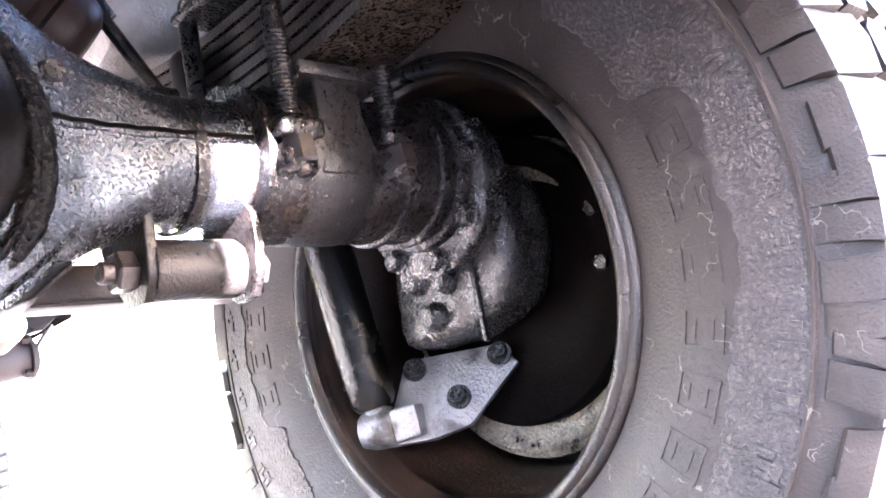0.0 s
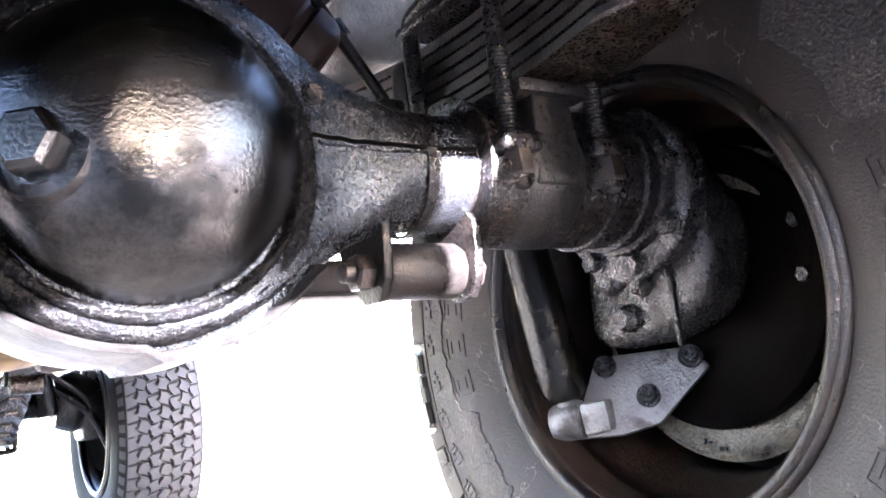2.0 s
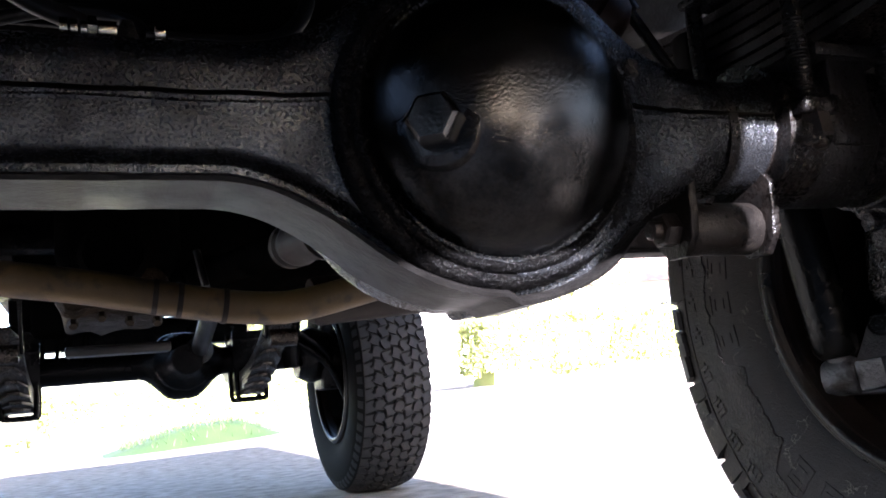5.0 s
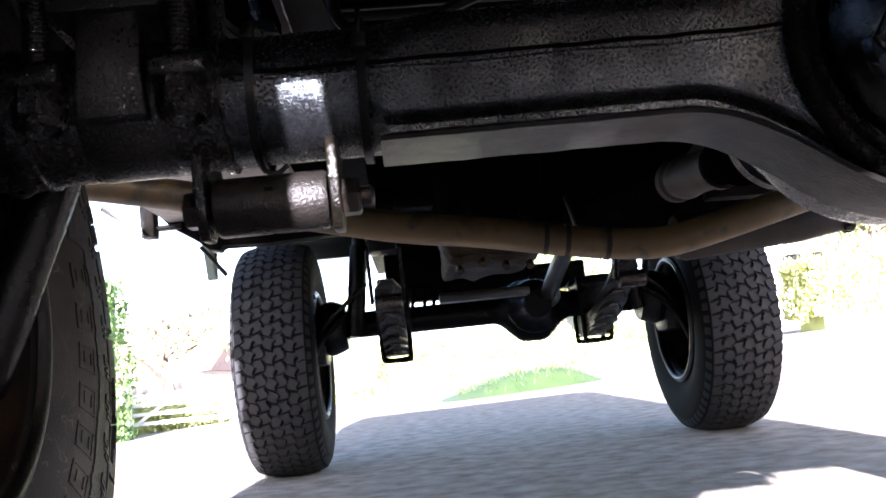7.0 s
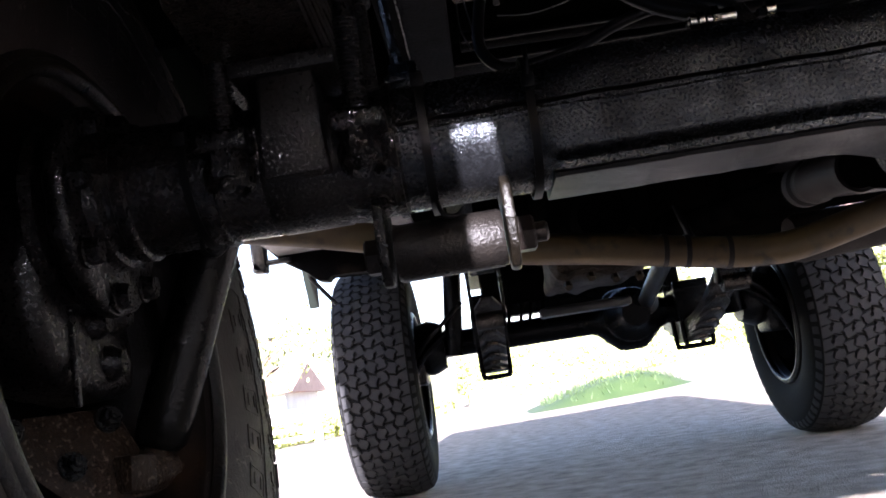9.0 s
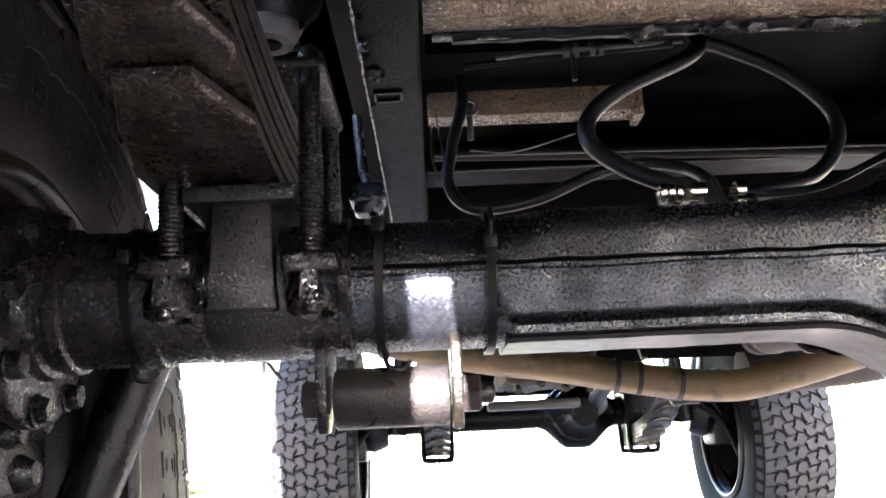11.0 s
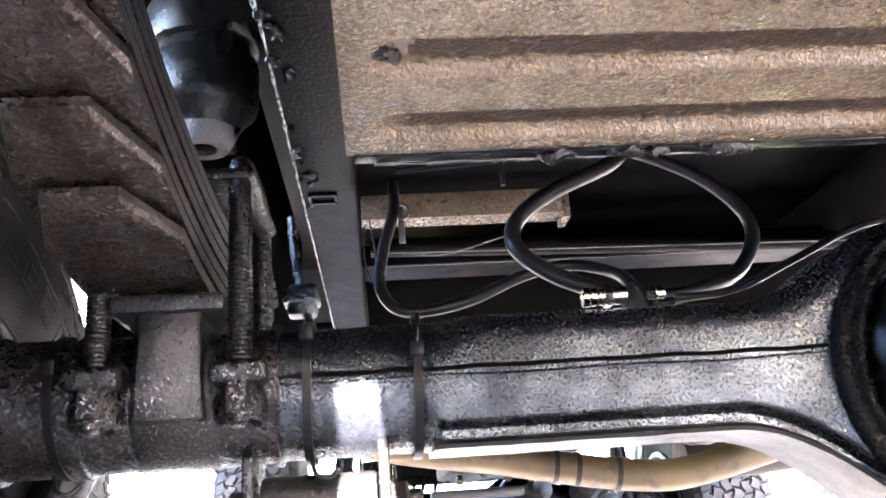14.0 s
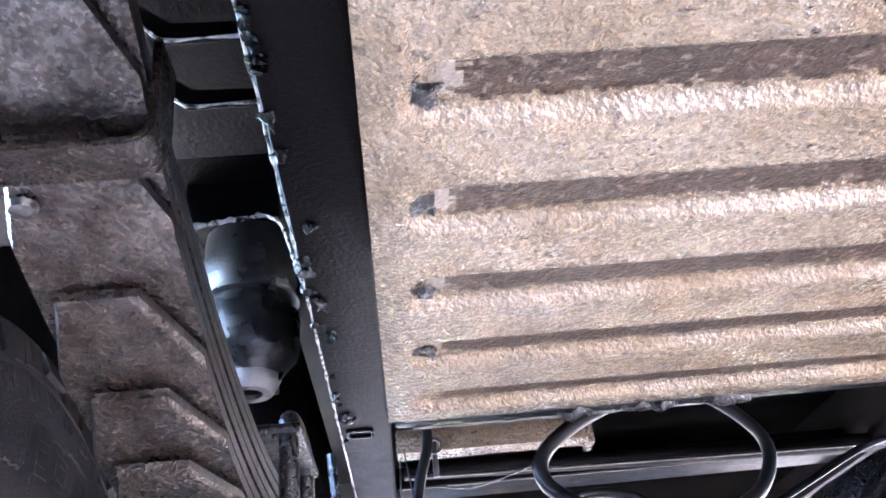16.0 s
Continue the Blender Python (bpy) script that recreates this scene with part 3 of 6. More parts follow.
# bushing mounts under the tube
for s in (-1, 1):
    x0, x1 = (-0.417, -0.333) if s < 0 else (0.392, 0.322)
    run = abs(x1 - x0)
    bm = bmesh.new()
    add_lathe(bm, [(0, 0.012), (0, 0.021), (0.003, 0.0225), (run - 0.003, 0.0225), (run, 0.021), (run, 0.012)], (x0, 0.04, 0.428), (-s, 0, 0), 40)
    roughen(bm, 0.0006, 120)
    sleeve = part("bushing_mount", bm, BUSH, car, "scraped cylindrical bushing sleeve under the axle tube", 40)
    for x, mat, lab in ((x0 + s * 0.004, GREASE, ""), (x1 - s * 0.010, BRASS, "yellowed bracket plate")):
        bm = bmesh.new()
        add_prism(bm, [(x, 0.02, 0.472), (x, 0.012, 0.464), (x, 0.013, 0.44), (x, 0.016, 0.418), (x, 0.028, 0.403), (x, 0.052, 0.403), (x, 0.064, 0.418), (x, 0.078, 0.44), (x, 0.09, 0.464), (x, 0.08, 0.472)], (s * 0.008, 0, 0), 0.0022)
        roughen(bm, 0.0012, 90)
        part("bracket_plate", bm, mat, sleeve, lab)
    bm = bmesh.new()
    add_hex(bm, (x1 - s * 0.010, 0.04, 0.428), (-s, 0, 0), 0.026, 0.014)
    add_lathe(bm, [(0, 0.008), (0.022, 0.008), (0.024, 0.006), (0.024, 0)], (x1 - s * 0.010, 0.04, 0.428), (-s, 0, 0), 16)
    part("pivot_nut", bm, RUSTY_NUT, sleeve, "worn steel pivot nut")
    part("pivot_bolt", made(lambda b: add_hex(b, (x0 + s * 0.012, 0.04, 0.428), (s, 0, 0), 0.026, 0.012)), RUSTY_NUT, sleeve)


bm = bmesh.new()
add_box(bm, (0.10, 0.137, 0.4275), (0.47, 0.163, 0.458), 0.004)
add_box(bm, (0.10, 0.131, 0.4245), (0.47, 0.166, 0.4275), 0.001)
roughen(bm, 0.0008, 40)
part("cross_bar", bm, MUFFLER, car, "dull brown bar with a bright lower lip")

# ---- leaf springs ----
def build_leaf(x0, x1, ya, yb, z_of, thick, near=0.3, far=0.3):
    bm = bmesh.new()
    cols = []
    n = 26
    for i in range(n + 1):
        t = i / n
        t = (0, 0.012)[i] if i < 2 else ((0.988, 1)[i - n + 1] if i > n - 2 else t)
        y_edge = (ya + 0.054) + (yb - ya - 0.108) * t
        cols.append((y_edge, yb if i == n else ya + (yb - ya) * t))
    verts = []
    for y_edge, y_mid in cols:
        row = []
        for x, y in ((x0, y_edge), (x0 + near * (x1 - x0), y_mid), (x1 - far * (x1 - x0), y_mid), (x1, y_edge)):
            lift = 0.003 if y_mid in (ya, yb) else 0.0
            row.append((bm.verts.new((x, y, z_of(y) + lift)), bm.verts.new((x, y, z_of(y) + thick))))
        verts.append(row)
    for a, b in zip(verts, verts[1:]):
        for j in range(3):
            bm.faces.new((a[j][0], a[j + 1][0], b[j + 1][0], b[j][0]))
            bm.faces.new((a[j][1], b[j][1], b[j + 1][1], a[j + 1][1]))
        bm.faces.new((a[0][0], b[0][0], b[0][1], a[0][1]))
        bm.faces.new((a[3][0], a[3][1], b[3][1], b[3][0]))
    for row, turn in ((verts[0], 1), (verts[-1], -1)):
        for j in range(3):
            bm.faces.new((row[j][0], row[j][1], row[j + 1][1], row[j + 1][0])[::turn])
    bmesh.ops.bevel(bm, geom=[e for e in bm.edges if len(e.link_faces) == 2 and e.calc_face_angle(0) > 0.9], offset=0.0014, segments=1, affect="EDGES")
    bm.normal_update()
    # side faces lighter: the light on the leaf edges is put into the colour
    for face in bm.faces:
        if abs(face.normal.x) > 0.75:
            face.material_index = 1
    return bm


LEAF_ENDS = [0.206, 0.268, 0.339, 0.43, 0.50, 0.56, 0.60]   # half lengths from the shortest up
for s in (-1, 1):
    x0, x1 = s * SPR_X - SPR_W / 2, s * SPR_X + SPR_W / 2
    spring = None
    for i, half in reversed(list(enumerate(LEAF_ENDS))):
        z0 = 0.5795 + 0.0122 * i
        bm = build_leaf(x0 + 0.0006 * (i % 2), x1 - 0.0006 * ((i + 1) % 2), AX_Y - half, AX_Y + half, lambda y: spring_z(y, z0), 0.0088, *((0.17, 0.3) if s < 0 else (0.3, 0.17)))
        if spring is None:
            spring = part("leaf_spring", bm, [LEAF, LEAF_SIDE_LIT], car, "rusty stepped leaf spring pack above the rear axle", 30)
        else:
            part("leaf", bm, [LEAF, LEAF_SIDE_LIT], spring, sharp=30)
    for y in (-0.372, 0.46):
        bm = bmesh.new()
        z0, z1 = spring_z(y, 0.6155), spring_z(y, 0.662)
        lo, hi, rise = x0 - 0.006, x1 + 0.006, z1 + 0.014
        bend = [(lo, rise)] + [(lo + 0.014 - 0.014 * math.cos(radians(a)), z0 + 0.007 - 0.014 * math.sin(radians(a))) for a in range(0, 91, 15)]
        bend += [(hi - 0.014 + 0.014 * math.sin(radians(a)), z0 + 0.007 - 0.014 * math.cos(radians(a))) for a in range(0, 91, 15)] + [(hi, rise)]
        inner = [(lo + 0.0045, rise)] + [(lo + 0.014 - 0.0095 * math.cos(radians(a)), z0 + 0.007 - 0.0095 * math.sin(radians(a))) for a in range(0, 91, 15)]
        inner += [(hi - 0.014 + 0.0095 * math.sin(radians(a)), z0 + 0.007 - 0.0095 * math.cos(radians(a))) for a in range(0, 91, 15)] + [(hi - 0.0045, rise)]
        ring = [[bm.verts.new((px, y + dy, pz)) for px, pz in row] for row, dy in ((bend, -0.016), (bend, 0.016), (inner, 0.016), (inner, -0.016))]
        for k in range(4):
            for a in range(len(bend) - 1):
                bm.faces.new((ring[k][a], ring[k][a + 1], ring[(k + 1) % 4][a + 1], ring[(k + 1) % 4][a]))
        for a in (0, -1):
            bm.faces.new([ring[k][a] for k in range(4)])
        bmesh.ops.recalc_face_normals(bm, faces=bm.faces)
        bmesh.ops.bevel(bm, geom=[q for q in bm.edges if q.calc_face_angle(0) > 1.2], offset=0.0014, segments=2, affect="EDGES")
        part("spring_clip", bm, LEAF, spring, "bent steel rebound clip")
        part("clip_rivet", made(lambda b: add_lathe(b, [(0, 0.008), (0.004, 0.007), (0.006, 0.003), (0.006, 0)], (s * (SPR_X + 0.027), y + 0.026, spring_z(y + 0.026, 0.6145)), (0, 0, -1), 16)), STEEL, spring)
    for y in (AX_Y - 0.605, AX_Y + 0.605):
        part("spring_eye", made(lambda b: add_lathe(b, [(0, 0.012), (0, 0.026), (SPR_W, 0.026), (SPR_W, 0.012)], (x0, y, spring_z(y, 0.665)), (1, 0, 0), 28, True)), LEAF, spring)
    # unseen hanger at the spring's rear end, outlined to trim the sun spots
    bm = bmesh.new()
    edge = [(0.372, 0.665), (0.380, 0.695), (0.402, 0.74), (0.402, 0.86)] if s > 0 else [(0.382, 0.60), (0.382, 0.86)]
    add_prism(bm, [(s * x, -0.66, z) for x, z in edge + [(0.64, 0.86)] + ([(0.64, 0.56), (0.52, 0.56)] if s < 0 else [(0.64, 0.665)])], (0, 0.035, 0), 0.002)
    part("spring_hanger", bm, GREASE, spring, "unseen plate hanger at the spring's rear end, shaped to trim the sunlight")
# unseen flap, added to keep direct sun off the right tyre
bm = bmesh.new()
add_box(bm, (0.535, -0.69, 0.27), (0.69, -0.682, 0.86), 0.003)
part("sun_block_flap", bm, HOSE, car, "unseen black flap added behind the wheel to block the sun")


# ---- wheels ----
def polar(theta, a, r):
    return Vector((a, r * math.cos(theta), r * math.sin(theta)))


def add_block(bm, corners, low, high, sink=0.0015, top=0):
    """A tread block: corners (angle, across), raised from radius low to high (numbers or functions of across)."""
    fl = low if callable(low) else (lambda a: low)
    fh = high if callable(high) else (lambda a: high)
    ct = sum(c[0] for c in corners) / len(corners)
    ca = sum(c[1] for c in corners) / len(corners)
    base = [bm.verts.new(polar(t, a, fl(a))) for t, a in corners]
    upper = [bm.verts.new(polar(ct + (t - ct) * (1 - sink / 0.02), ca + (a - ca) * (1 - sink / 0.02), fh(a))) for t, a in corners]
    face = bm.faces.new(upper)
    face.material_index = top
    for i in range(len(base)):
        j = (i + 1) % len(base)
        bm.faces.new((base[i], base[j], upper[j], upper[i]))


def bulge(r):
    """How far the sidewall stands in from its widest ring."""
    d = r - 0.291
    return (3.3 if d < 0 else 2.1) * d * d


def carcass(bm, radius, half, rim):
    side = [(-0.8 * half, rim - 0.004), (-0.85 * half, rim + 0.006)]
    side += [(-(half - bulge(r)), r) for r in (rim + 0.02, rim + 0.034, 0.255, 0.27, 0.285, 0.3, 0.315, 0.33, radius - 0.055)]
    prof = side + [(-0.89 * half, radius - 0.03), (-0.84 * half, radius - 0.016), (-0.5 * half, radius - 0.010), (0, radius - 0.009)]
    prof = prof + [(-a, r) for a, r in prof[-2::-1]]
    add_lathe(bm, prof, (0, 0, 0), (1, 0, 0), 144)


def rear_tyre():
    """All-terrain tyre with lugs over the shoulder and raised bars round the sidewall."""
    bm = bmesh.new()
    half, R, rim = 0.132, 0.402, 0.206
    n = 46
    step = 2 * math.pi / n
    crown = lambda a: R - 2.2 * max(0, abs(a) - 0.03) ** 2
    root = lambda a: crown(a) - 0.013
    for side in (-1, 1):
        for i in range(n):
            t = step * i + (step / 2 if side > 0 else 0)
            w = step * (0.44 if i % 2 else 0.465)
            # shoulder lug, turned down over the sidewall
            q = [(t - w, side * 0.066), (t - w * 0.2, side * 0.060), (t + w, side * 0.068), (t + w, side * 0.112), (t - w, side * 0.112)]
            add_block(bm, q[::side], root, crown, 0.001)
            skew = (0.34, -0.18, 0.22, -0.3)[i % 4] * w
            split = w * (0.3, -0.25, 0.12, -0.05)[(i * 3) % 4]
            for piece, (lo, hi) in enumerate(((t - w, t + split - 0.002), (t + split + 0.002, t + w))):
                deep = (0.054, 0.037, 0.047, 0.058, 0.034, 0.05)[(2 * i + piece * 3 + i // 3) % 6]
                prof = [(side * 0.111, crown(0.112), 0.0), (side * 0.1185, R - 0.0125, 0.2), (side * 0.1222, R - 0.021, 0.5), (side * (0.124 if piece else 0.1254), R - deep + 0.004, 0.9), (side * 0.121, R - deep, 1.0), (side * 0.1, R - 0.02, 0.3)]
                b = [bm.verts.new(polar(u + skew * q * (1 if u == hi else 0.6), a, r)) for u in (lo, hi) for a, r, q in prof]
                for j in range(6):
                    k = (j + 1) % 6
                    bm.faces.new((b[j], b[k], b[6 + k], b[6 + j]))
                bm.faces.new(b[:6])
                bm.faces.new(b[6:][::-1])
            # inner block of the side
            q = [(t - w * 0.9, side * 0.024), (t + w * 0.4, side * 0.020), (t + w * 1.0, side * 0.034), (t + w * 0.9, side * 0.060), (t - w * 0.6, side * 0.056), (t - w * 1.0, side * 0.044)]
            add_block(bm, q[::side], root, crown, 0.001)
    for i in range(n):
        t = step * i
        w = step * 0.42
        add_block(bm, [(t - w, -0.014), (t, -0.018), (t + w, -0.010), (t + w * 0.8, 0.012), (t, 0.017), (t - w, 0.010)], root, crown, 0.001)
    return bm


def sidewall_marks():
    """Raised ring and rows of plain bars where the sidewall carries lettering."""
    made_parts = []
    skin = lambda r: -(0.1322 - bulge(r))
    bm = bmesh.new()
    add_lathe(bm, [(skin(0.347) + 0.003, 0.345), (skin(0.347) - 0.0028, 0.3462), (skin(0.347) - 0.0028, 0.3485), (skin(0.347) + 0.003, 0.35)], (0, 0, 0), (1, 0, 0), 120, True)
    made_parts.append(("sidewall_rib", bm))
    # gritty raised band outside the lettering, dipping inwards between the words
    bm = bmesh.new()
    inner = lambda a: 0.2985 - 0.034 * min(1, max(0, min(abs((a - c + 180) % 360 - 180) - 33 for c in (-34.4, 49.6, 145.6, 232.6)) / 3))
    rows = []
    for i in range(720):
        a = 0.5 * i
        t = radians(a)
        lo = inner(a) + 0.012 * noise.noise(Vector((math.cos(t) * 5, math.sin(t) * 5, 2))) + 0.005 * noise.noise(Vector((math.cos(t) * 22, math.sin(t) * 22, 5))) + 0.0025 * noise.noise(Vector((math.cos(t) * 80, math.sin(t) * 80, 7)))
        ring = [(lo, 0.001)] + [(lo + (0.346 - lo) * q, -0.0012) for q in (0.02, 0.25, 0.5, 0.75, 1.0)] + [(0.3465, 0.001)]
        rows.append([bm.verts.new(polar(t, skin(r) + d, r)) for r, d in ring])
    for i in range(720):
        for j in range(6):
            bm.faces.new((rows[i - 1][j], rows[i][j], rows[i][j + 1], rows[i - 1][j + 1]))
    made_parts.append(("sidewall_band", bm))
    bm = bmesh.new()
    for i in range(46):
        t = 2 * math.pi / 46 * (i + 0.5)
        w = 0.026
        for u0, u1, ra, rb in ((-1.6, -0.3, 0.320, 0.325), (-1.6, -0.95, 0.325, 0.335), (-0.75, -0.3, 0.325, 0.341), (-0.3, 0.55, 0.333, 0.341), (0.15, 0.55, 0.322, 0.333), (0.8, 1.3, 0.326, 0.343)):
            ra, rb = ra + 0.002 * (i % 2), rb + 0.002 * (i % 2)
            v = [bm.verts.new(polar(t + w * u, skin(q) + d, q)) for d in (0.002, -0.0026) for u, q in ((u0, ra), (u1, ra), (u1, rb), (u0, rb))]
            for f in ((4, 5, 6, 7), (0, 1, 5, 4), (1, 2, 6, 5), (2, 3, 7, 6), (3, 0, 4, 7)):
                bm.faces.new([v[k] for k in f])
    made_parts.append(("sidewall_relief", bm))
    for start in (-62, 22, 118, 205):
        for i in range(7):
            bm = bmesh.new()
            t = radians(start + i * 9.2)
            w = radians(2.9)
            for u0, u1, ra, rb in ((-1, 1, 0.260, 0.2622), (-1, 1, 0.2898, 0.292), (-1, -0.82, 0.2622, 0.2898), (0.82, 1, 0.2622, 0.2898), (-0.45, 0.45, 0.268, 0.27), (-0.45, 0.45, 0.282, 0.284)):
                vs = [polar(t + w * u, skin(r) + d, r) for d in (0.002, -0.0007) for u, r in ((u0, ra), (u1, ra), (u1, rb), (u0, rb))]
                v = [bm.verts.new(q) for q in vs]
                for f in ((4, 5, 6, 7), (0, 1, 5, 4), (1, 2, 6, 5), (2, 3, 7, 6), (3, 0, 4, 7)):
                    bm.faces.new([v[k] for k in f])
            made_parts.append(("raised_bar", bm))
    return made_parts


def front_tyre():
    """Tread of close zigzag blocks in seven rows."""
    bm = bmesh.new()
    R = 0.39
    crown = lambda a: R - 2.6 * max(0, abs(a) - 0.03) ** 2
    root = lambda a: crown(a) - 0.010
    n = 60
    step = 2 * math.pi / n
    rows, wide = 7, 0.216 / 7
    bend = (0.0, 0.9, 0.25, -0.25, -0.9)

    def border(row, k):
        """Zigzag line between two rows of blocks, at fifths of a step."""
        if row in (0, rows):
            return -0.108 + wide * row
        k = k % (5 * n)
        return -0.108 + wide * row + 0.0066 * bend[(k + 2 * row) % 5] * (1 if row % 2 else -1) + 0.0024 * math.sin(k * 2.4 + row * 1.9)

    for row in range(rows):
        for i in range(n):
            k0 = 5 * i + (0, 3, 1, 4, 2, 0, 3)[row]
            g, gap = 0.0028, 0.34
            lean = (0.9 if row % 2 else -0.9) + 0.45 * math.sin(i * 1.7 + row)
            left = [((k0 + q + (gap if q == 0 else -gap if q == 5 else 0)) * step / 5, border(row, k0 + q) + g) for q in range(6)]
            right = [((k0 + q + lean + (gap if q == 0 else -gap if q == 5 else 0)) * step / 5, border(row + 1, k0 + q) - g) for q in range(6)]
            add_block(bm, left + right[::-1], root, crown, 0.0006)
    for side in (-1, 1):
        for i in range(n):
            t = step * (i + 0.25)
            w = step * 0.3
            b = [bm.verts.new(polar(u, a, r)) for u in (t - w, t + w) for a, r in ((side * 0.104, R - 0.014), (side * 0.1185, R - 0.032), (side * 0.121, R - 0.045), (side * 0.108, R - 0.04))]
            for j in range(4):
                k = (j + 1) % 4
                bm.faces.new((b[j], b[k], b[4 + k], b[4 + j]))
            bm.faces.new(b[:4])
            bm.faces.new(b[4:][::-1])
    return bm


def rim_barrel():
    bm = bmesh.new()
    prof = [(-0.115, 0.1985), (-0.1205, 0.2), (-0.124, 0.2035), (-0.1245, 0.2065), (-0.123, 0.2105), (-0.119, 0.2128), (-0.114, 0.2135), (-0.108, 0.209), (-0.104, 0.2), (-0.1, 0.196), (-0.088, 0.194), (-0.084, 0.1905), (-0.078, 0.19), (-0.074, 0.1925), (-0.06, 0.19), (-0.05, 0.186), (-0.03, 0.176), (0.0, 0.172), (0.05, 0.176),
            (0.075, 0.19), (0.1, 0.195), (0.106, 0.205), (0.112, 0.2125), (0.12, 0.2125), (0.124, 0.206), (0.12, 0.2)]
    add_lathe(bm, prof + [(a * 0.97, r + 0.006) for a, r in prof[::-1]], (0, 0, 0), (1, 0, 0), 96, True)
    for f in bm.faces:
        if f.calc_center_median().x < -0.117:
            f.material_index = 1
    return bm


def wheel_disc():
    bm = bmesh.new()
    add_lathe(bm, [(0.05, 0.181), (0.052, 0.16), (0.066, 0.14), (0.07, 0.11), (0.06, 0.085), (0.056, 0.06), (0.056, 0.0)], (0, 0, 0), (1, 0, 0), 72)
    add_lathe(bm, [(0.054, 0.181), (0.058, 0.16), (0.072, 0.14), (0.076, 0.11), (0.066, 0.085), (0.062, 0.06), (0.062, 0.0)], (0, 0, 0), (1, 0, 0), 72)
    return bm


def build_wheel(x, y, z, rear, turn=0):
    side = 1 if x > 0 else -1
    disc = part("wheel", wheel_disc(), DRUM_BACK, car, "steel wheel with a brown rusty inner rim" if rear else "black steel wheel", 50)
    disc.matrix_basis = pose(x, y, z, 0, -4.5 if rear and side < 0 else 0, 0) @ pose(0, 0, 0, turn, 0, 0 if side > 0 else 180)
    part("rim", rim_barrel(), [RIM, RIM_LIP], disc, "brown rusty steel rim", 45)
    if rear:
        part("tyre", made(lambda b: carcass(b, 0.402, 0.132, 0.206)), TYRE, disc, "dusty all-terrain tyre with raised shoulder lugs", 40)
        tagged(part("tread", rear_tyre(), TYRE, disc, "lugged tread over the shoulder", 40), kind="stuff")
        for name, bm in sidewall_marks():
            ob = part(name, bm, GRIT if name in ("sidewall_band", "sidewall_relief") else TYRE, disc)
            if name == "sidewall_relief":
                tagged(ob, kind="stuff")
    else:
        part("tyre", made(lambda b: carcass(b, 0.39, 0.128, 0.206)), GROOVE, disc, "dark tyre with worn tread", 40)
        tagged(part("tread", front_tyre(), TREAD, disc, "grey worn zigzag tread blocks", 40), kind="stuff")
    return disc


WHEEL_Y = 0.04
for x in (-0.752, 0.706):
    build_wheel(x, WHEEL_Y, 0.395, True, 51.13 if x > 0 else -30)
FRONT_Y = 2.43
for x in (-0.715, 0.738):
    build_wheel(x, FRONT_Y, 0.388, False, 20 if x > 0 else 75)


